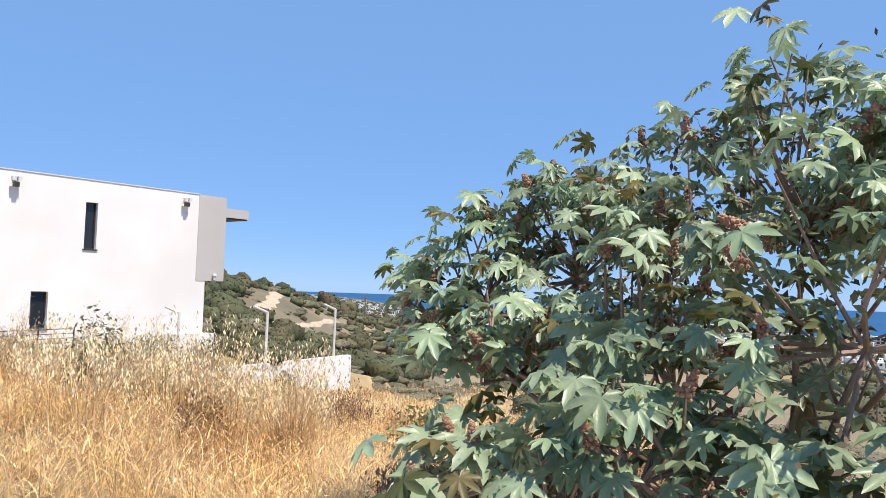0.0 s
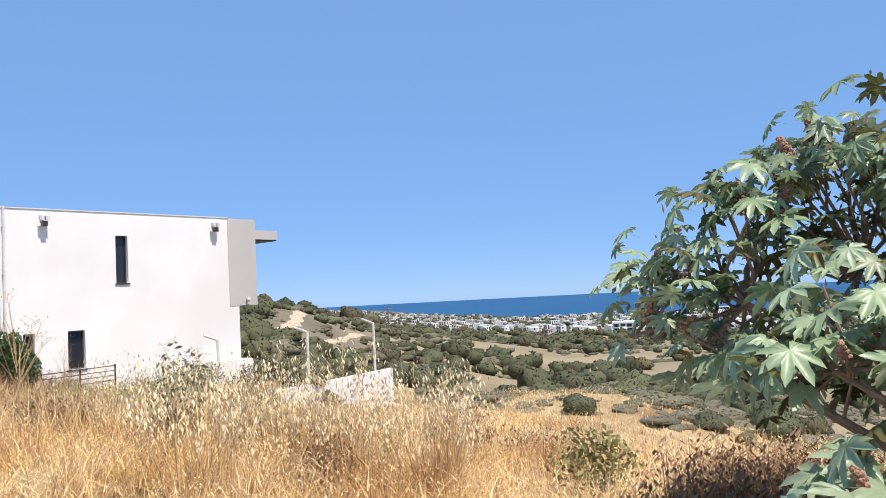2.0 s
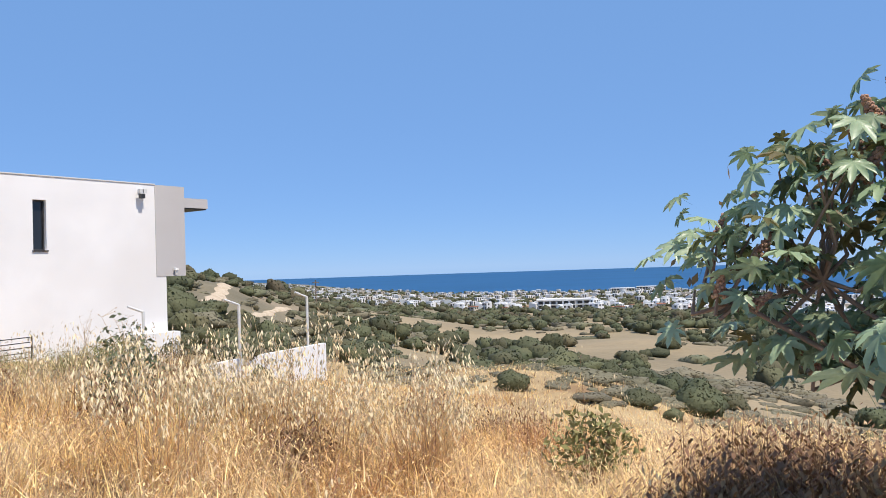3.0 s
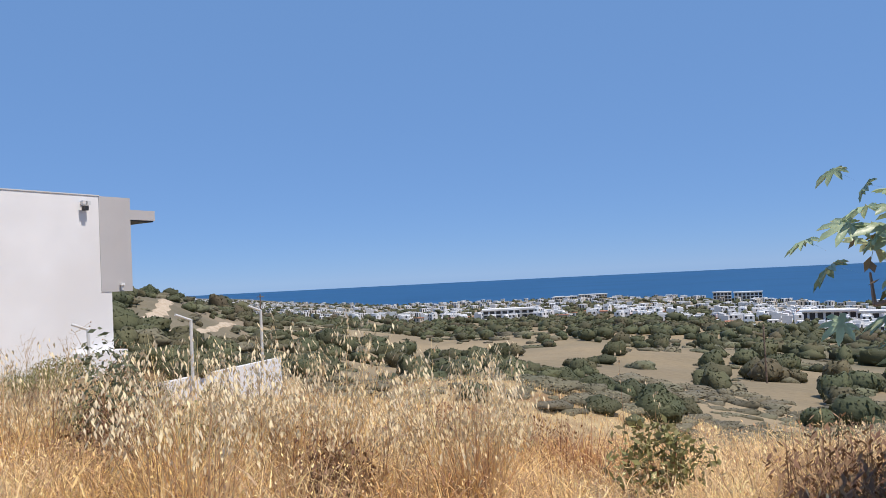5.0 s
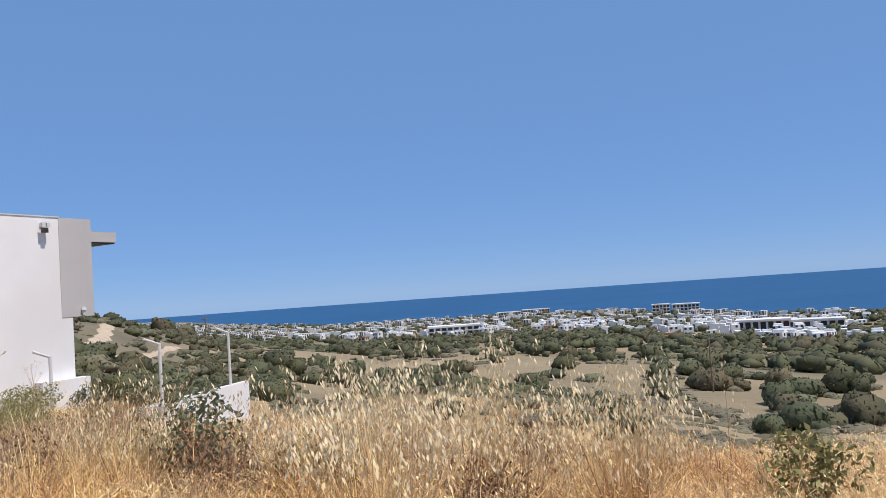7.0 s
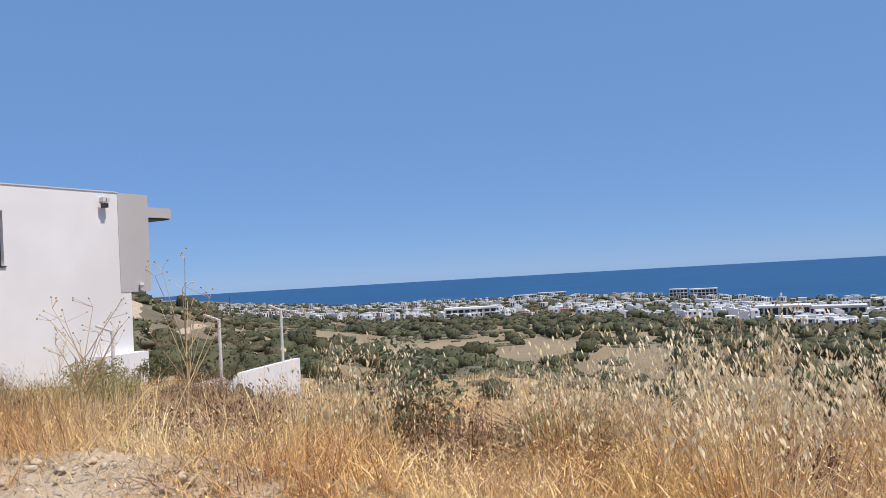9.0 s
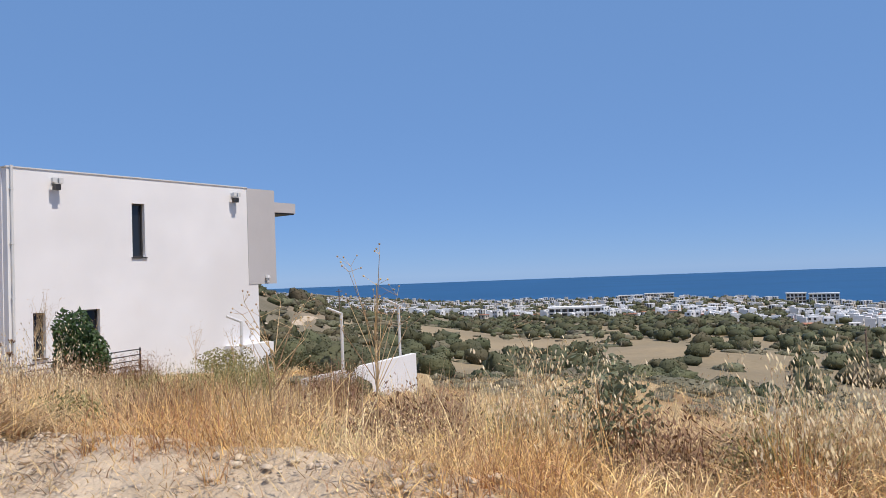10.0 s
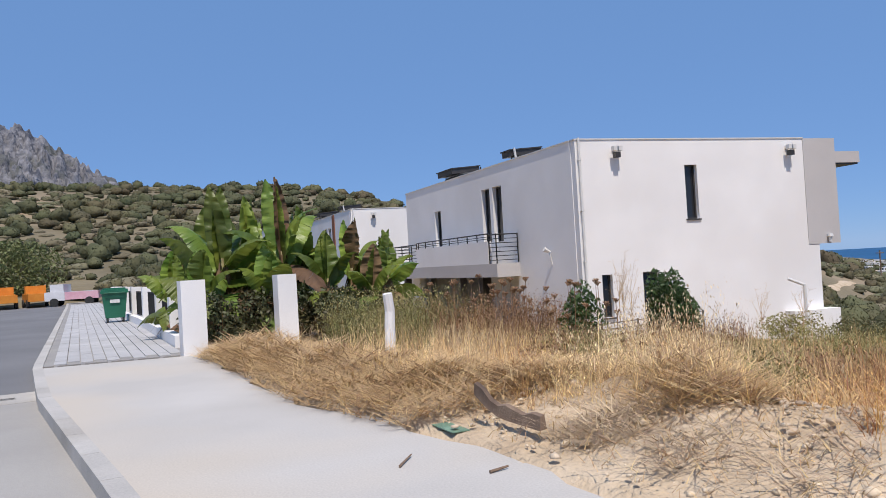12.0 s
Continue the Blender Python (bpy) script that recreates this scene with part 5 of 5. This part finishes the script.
def scrub():
    rows = {"hillside_scrub": [], "valley_scrub": [], "hillside_heath": [], "valley_heath": []}
    g = np.random.default_rng(21)
    fine = [dome_bush(2, 600, 0.06, k) for k in range(4)]
    mid = [dome_bush(2, 190, 0.1, 10 + k) for k in range(5)]
    low = [dome_bush(1, 60, 0.15, 20 + k) for k in range(4)]
    track_pts = [Vector(p) for p in TRACK]
    for k in range(7000):
        heath = k % 5 in (1, 3) or k >= 6300
        if k < 3200:
            az, d = g.uniform(-36, 16), 55 + 160 * g.random() ** 0.8
            r = 0.6 + 1.3 * g.random() ** 1.6
        elif k < 3900:
            az, d = g.uniform(-52, -33), g.uniform(40, 165)
            r = 0.6 + 1.2 * g.random() ** 1.6
        elif k >= 6300:
            az, d = g.uniform(-93, -44), g.uniform(34, 95)
            r = g.uniform(0.7, 1.5)
        else:
            az, d = g.uniform(-93, -36), 27 + 430 * g.random() ** 1.5
            r = (0.7 + 1.3 * g.random() ** 1.8) * (1 + d / 260)
            if math.sin(az * 0.42 + 2.0) * math.sin(d * 0.035 + az * 0.2) + g.uniform(-0.45, 0.45) > (0.3 if heath else -0.12):
                continue
        a = radians(az)
        x, y = EYE0[0] - math.sin(a) * d, EYE0[1] + math.cos(a) * d
        if (-12 < x < 17 and -3 < y < 80) or (x < pave_edge_x(y) + 1 and y < 62) or (d < 34 and y < -4):
            continue
        if d < 75:
            r *= 0.6
        q2 = Vector((x, y))
        if any((q2 - p).length < 2.2 + r for p in track_pts) or any((q2 - p.lerp(q, 0.5)).length < 2.0 + r for p, q in zip(track_pts, track_pts[1:])):
            continue
        group = fine if d < 60 else mid if d < 190 else low
        v, t = group[k % len(group)]
        c, s = math.cos(k), math.sin(k)
        tall = g.uniform(0.6, 0.9) if heath else g.uniform(1.25, 1.75)
        wx, wy = (g.uniform(0.7, 1.7), g.uniform(0.7, 1.7)) if heath else (g.uniform(0.85, 1.2), g.uniform(0.85, 1.2))
        sink = 0.1 + r * (0.2 if heath else 0.12)
        q = v * (r * wx, r * wy, r * tall) @ np.array([[c, s, 0], [-s, c, 0], [0, 0, 1]]) + (x, y, float(ground_z(x, y)) - sink)
        rows[("hillside_" if az > -36 else "valley_") + ("heath" if heath else "scrub")].append((q, t))
    for name, mat, label in (("hillside_scrub", "shrub", "dark rounded scrub bushes dotting the dry hillside"), ("valley_scrub", "shrub", "dark green rounded bushes spread over the valley slope"),
                             ("hillside_heath", "heath", "low grey-green heath between the hillside bushes"), ("valley_heath", "heath", "low grey-brown heath over the valley slope")):
        tagged(new(name, np_mesh(name, *join_np(rows[name]), M[mat], True)), label, "scrub", kind="stuff")
scrub()

# ------------------------------------------------------------------ the town on the plain
def far_house(w, d, h, storeys, wall, seed):
    g = random.Random(seed)
    v = thing("town_house", label="small flat-roofed house on the coastal plain", category="house", group="houses of the town")
    bm = boxes((-w / 2, w / 2, -d / 2, d / 2, -6, h))
    if storeys > 1:
        box(bm, -w * 0.1, w * 0.45, -d * 0.45, d * 0.45, h + 0.01, h + 0.9)
    part("wall", bm, M[wall], v)
    bm = bmesh.new()
    for s in range(storeys):
        for x in np.arange(-w / 2 + 1.2, w / 2 - 1, 2.6):
            box(bm, x, x + 1.2, -d / 2 - 0.04, -d / 2 + 0.2, 0.7 + 2.5 * s, 1.9 + 2.5 * s)
        for y in np.arange(-d / 2 + 1.2, d / 2 - 1, 2.6):
            box(bm, -w / 2 - 0.04, -w / 2 + 0.2, y, y + 1.2, 0.7 + 2.5 * s, 1.9 + 2.5 * s)
    tagged(part("window", bm, M["frame"], v), kind="stuff")
    if seed % 4 == 0:
        part("roof", boxes((-w / 2 - 0.3, w / 2 + 0.3, -d / 2 - 0.3, d / 2 + 0.3, h + 0.0, h + 0.35)), M["tile_roof"], v)
    return v

def town():
    g = random.Random(12)
    protos = [far_house(g.uniform(4.2, 6), g.uniform(4, 5.4), 2.4 * s, s, "town_white" if k % 4 else "town_cream", k) for k, s in enumerate((1, 2, 1, 2, 1, 2, 2, 1))]
    spots = []
    for k in range(1500):
        az = g.uniform(-93, -41)
        d = (510 + 750 * g.random() ** 1.1) * float(np.interp(az, *SHORE)) / 1290
        clump = 0.5 + 0.5 * math.sin(az * 0.55 + d * 0.011) * math.sin(az * 0.23 - d * 0.006 + 1)
        if g.random() > 0.25 + clump:
            continue
        a = radians(az)
        spots.append((EYE0[0] - math.sin(a) * d, EYE0[1] + math.cos(a) * d, g.choice((0, 1.571, 0.3, -0.4, 1.9)), k % len(protos), d))
    spots.sort(key=lambda q: q[4])
    rest = {"town_white": bmesh.new(), "town_cream": bmesh.new()}
    holes = bmesh.new()
    for n, (x, y, r, k, d) in enumerate(spots):
        m = Matrix.Translation((x, y, float(ground_z(x, y)))) @ Matrix.Rotation(r, 4, "Z")
        if n < 290:
            copy_thing(protos[k], m)
        else:
            w, dd, h = g.uniform(4.6, 7.5), g.uniform(4.2, 6.5), g.choice((2.6, 2.6, 4.6))
            box(rest["town_cream" if n % 6 == 0 else "town_white"], -w / 2, w / 2, -dd / 2, dd / 2, -6, h, m=m)
            for q in range(2):
                box(holes, -w / 2 + 1 + q * w / 2, -w / 2 + 2.2 + q * w / 2, -dd / 2 - 0.04, -dd / 2 + 0.2, 0.8, min(h - 0.5, 4.2), m=m)
                box(holes, -w / 2 - 0.04, -w / 2 + 0.2, -dd / 2 + 1 + q * dd / 2, -dd / 2 + 2.2 + q * dd / 2, 0.8, min(h - 0.5, 4.2), m=m)
    far_town = thing("far_town", label="white houses crowding the far coastal plain", category="town", kind="stuff")
    for k, bm in rest.items():
        tagged(part("house_walls", bm, M[k], far_town), kind="stuff")
    tagged(part("house_windows", holes, M["frame"], far_town), kind="stuff")
    for p in protos:
        p.matrix_basis = Matrix.Translation((EYE0[0] + 600, EYE0[1] + 60 + 20 * protos.index(p), float(ground_z(EYE0[0] + 600, EYE0[1] + 60))))

def hotel(az, d, w, h, storeys, z, turn, label, wall="town_white"):
    a = radians(az)
    x, y = EYE0[0] - math.sin(a) * d, EYE0[1] + math.cos(a) * d
    v = thing("hotel_block", Matrix.Translation((x, y, z)) @ Matrix.Rotation(radians(turn), 4, "Z"), label=label, category="hotel")
    part("wall", boxes((-w / 2, w / 2, 0, 12, -12, h)), M[wall], v)
    part("parapet", boxes((-w / 2 - 0.6, w / 2 + 0.6, -1.6, 12.5, h + 0.001, h + 1.0)), M[wall], v)
    bays = max(3, int(w / 4))
    for s in range(storeys):
        zz = h * s / storeys
        bm = bmesh.new()
        for k in range(bays):
            x0 = -w / 2 + w * (k + 0.15) / bays
            box(bm, x0, x0 + w * 0.7 / bays, -0.05, 0.3, zz + 0.5, zz + h / storeys - 0.5)
        tagged(part("window", bm, M["frame"], v), kind="stuff")
        part("balcony", boxes((-w / 2, w / 2, -1.4, -0.06, zz - 0.1, zz + 0.45)), M[wall], v)

def hotels():
    for az, elev_top, d, w, h, st, label in (
        (-63.6, -0.0485, 530, 26, 9, 3, "white hotel block with rows of balconies"),
        (-65.3, -0.0485, 545, 14, 9, 3, "white hotel wing with rows of balconies"),
        (-79.2, -0.0375, 930, 20, 15, 4, "tall pale hotel standing near the shore"),
        (-80.9, -0.0385, 930, 30, 15, 4, "long pale hotel standing near the shore"),
        (-70.2, -0.0335, 1180, 42, 14, 4, "long white hotel on a rise by the sea"),
        (-68.2, -0.0350, 1150, 34, 10, 3, "white holiday blocks by the sea"),
        (-89.0, -0.066, 480, 34, 7, 2, "low pale commercial building on the plain"),
        (-86.0, -0.064, 470, 28, 5, 1, "low pale commercial building on the plain"),
    ):
        hotel(az, d, w, h, st, 1.4 + elev_top * d - h, az, label)
town()
hotels()

def town_trees():
    g = np.random.default_rng(4)
    rows = []
    low = [dome_bush(1, 22, 0.2, 50 + k) for k in range(4)]
    for k in range(4200):
        az = g.uniform(-95, -38)
        d = (310 + 950 * g.random() ** 1.1) * float(np.interp(az, *SHORE)) / 1290
        a = radians(az)
        x, y = EYE0[0] - math.sin(a) * d, EYE0[1] + math.cos(a) * d
        v, t = low[k % 4]
        r = g.uniform(1.6, 3.6)
        rows.append((v * (r * g.uniform(0.8, 1.7), r * g.uniform(0.8, 1.7), r * g.uniform(0.9, 1.9)) + (x, y, float(ground_z(x, y)) - 0.5), t))
    tagged(new("town_trees", np_mesh("town_trees", *join_np(rows), M["shrub"])), "dark trees scattered among the houses of the plain", "trees", kind="stuff")
town_trees()

# ------------------------------------------------------------------ mountain, poles and far end of the street
def mountain():
    n, mrows = 420, 70
    V, T = [], []
    for i in range(n + 1):
        az = -2 + 50 * i / n
        prof = np.interp(az, (-2, 2, 5, 7.2, 8.9, 10.2, 11.2, 12.2, 20, 30, 48), (0.05, 0.095, 0.121, 0.142, 0.162, 0.181, 0.187, 0.186, 0.17, 0.15, 0.06))
        crag = 0.004 * noise.fractal(Vector((az * 0.9, 0, 0)), 0.8, 2.0, 6)
        for k in range(mrows + 1):
            t = k / mrows
            d = 1100 + 700 * t
            a = radians(az)
            z = 1.4 + (prof + crag * t) * 1800 * (t**1.15) + 32 * noise.fractal(Vector((az * 2.0, t * 6.0, 3.0)), 0.55, 2.1, 7) * (0.2 + t) * (1 - 0.7 * t**6)
            V.append((EYE0[0] - math.sin(a) * d, EYE0[1] + math.cos(a) * d, z))
    for i in range(n):
        for k in range(mrows):
            a = i * (mrows + 1) + k
            b = a + mrows + 1
            T += [(a, a + 1, b), (b, a + 1, b + 1)]
    tagged(new("backdrop", np_mesh("backdrop", V, T, M["cliff"])), "bare grey limestone mountain crest behind the hill", "mountain", kind="structure")
mountain()

def power_pole(az, d, elev_top, h, label):
    a = radians(az)
    x, y = EYE0[0] - math.sin(a) * d, EYE0[1] + math.cos(a) * d
    z1 = 1.4 + elev_top * d
    p = thing("power_pole", Matrix.Translation((x, y, z1 - h)), label=label, category="pole")
    part("pole", rod(bmesh.new(), (0, 0, -6), (0, 0, h), 0.16, 0.11, 7), M["wood"], p)
    part("crossarm", boxes((-0.9, 0.9, -0.07, 0.07, h - 0.6, h - 0.45)), M["wood"], p)
power_pole(-83.0, 120, -0.078, 9, "wooden power pole on the scrubby slope")
power_pole(-46.5, 160, -0.012, 8, "thin dark pole on the hill flank")

def parked_truck(x, y, r, cab, load, label, kind):
    t = thing(kind, Matrix.Translation((x, y, -0.14)) @ Matrix.Rotation(radians(r), 4, "Z"), label=label, category=kind.replace("_", " "))
    part("body", boxes((-0.9, 0.9, -2.1, 0.4, 0.5, 1.1)), M[load], t, bevel=0.06)
    part("cab", boxes((-0.85, 0.85, 0.42, 1.9, 0.45, 1.15), (-0.75, 0.75, 0.5, 1.5, 1.15, 1.75)), M[cab], t, bevel=0.08)
    for sx in (-0.85, 0.85):
        for sy in (-1.4, 1.2):
            part("wheel", rod(bmesh.new(), (sx - 0.1, sy, 0.33), (sx + 0.1, sy, 0.33), 0.33, n=14), M["rubber"], t)
    part("windscreen", boxes((-0.65, 0.65, 1.5, 1.52, 1.2, 1.65)), M["glass"], t)
    return t
parked_truck(-27.2, 46.0, 14, "orange", "orange", "orange work vehicle parked where the street bends", "work_vehicle")
parked_truck(-24.9, 46.6, 18, "orange", "orange", "orange work vehicle parked where the street bends", "work_vehicle")
parked_truck(-22.6, 50.0, 80, "carpaint", "carpaint", "pale pickup parked at the end of the street", "pickup")
parked_truck(-22.0, 45.0, 85, "carpaint", "redpaint", "small pale pink and white car parked by the fence", "car")
shrub("roadside_tree", -28.0, 53.5, 6.0, 4.0, "tree", 6500, 0.16, "leafy green tree at the bend of the street", "tree", -0.2)
shrub("roadside_tree", -33.8, 52.5, 6.2, 4.6, "tree", 6500, 0.16, "leafy green tree at the bend of the street", "tree", -0.2)

# ------------------------------------------------------------------ street gully and block paving
def gully():
    m = Matrix.Translation((-14.75, -10.6, -0.15)) @ Matrix.Rotation(radians(14), 4, "Z")
    v = thing("street_gully", m, label="pale concrete gully slab with a dark slot in the road", category="drain")
    part("slab", boxes((-0.75, 0.42, -0.55, -0.12, -0.1, 0.004), (-0.75, 0.42, 0.12, 0.55, -0.1, 0.004), (-0.75, -0.35, -0.12, 0.12, -0.1, 0.004), (0.1, 0.42, -0.12, 0.12, -0.1, 0.004)), M["kerb"], v)
    part("grate", boxes(*[(-0.35, 0.1, -0.11 + 0.05 * k, -0.085 + 0.05 * k, -0.05, 0.0) for k in range(5)]), M["metal"], v)
gully()

def paving():
    one = finish(boxes((-0.102, 0.102, -0.297, 0.297, -0.04, 0.012)), "paver", M["paver"])
    rest = []
    count = 0
    y = -7.3
    row = 0
    while y < 40:
        lo, hi = float(road_edge_x(y)) + 0.17, float(pave_edge_x(y))
        lean = math.atan2(float(road_edge_x(y + 1) - road_edge_x(y)), 1.0)
        k = 0
        x = lo + 0.11
        while x < hi - 0.05:
            yy = y + (0.3 if k % 2 else 0.0)
            x += 0.3 * math.sin(lean) * (1 if k % 2 else -1) if k else 0.0
            m = Matrix.Translation((x, yy, 0.001 * ((row * 7 + k * 3) % 4))) @ Matrix.Rotation(-lean, 4, "Z")
            if count < 300:
                ob = new("paver", one)
                ob.parent = paved
                ob.matrix_basis = m
                count += 1
            else:
                rest.append(m)
            x += 0.223
            k += 1
        y += 0.6
        row += 1
    bm = bmesh.new()
    for m in rest:
        box(bm, -0.102, 0.102, -0.297, 0.297, -0.04, 0.012, m=m)
    tagged(part("far_pavers", bm, M["paver"], paved), kind="stuff")
paving()
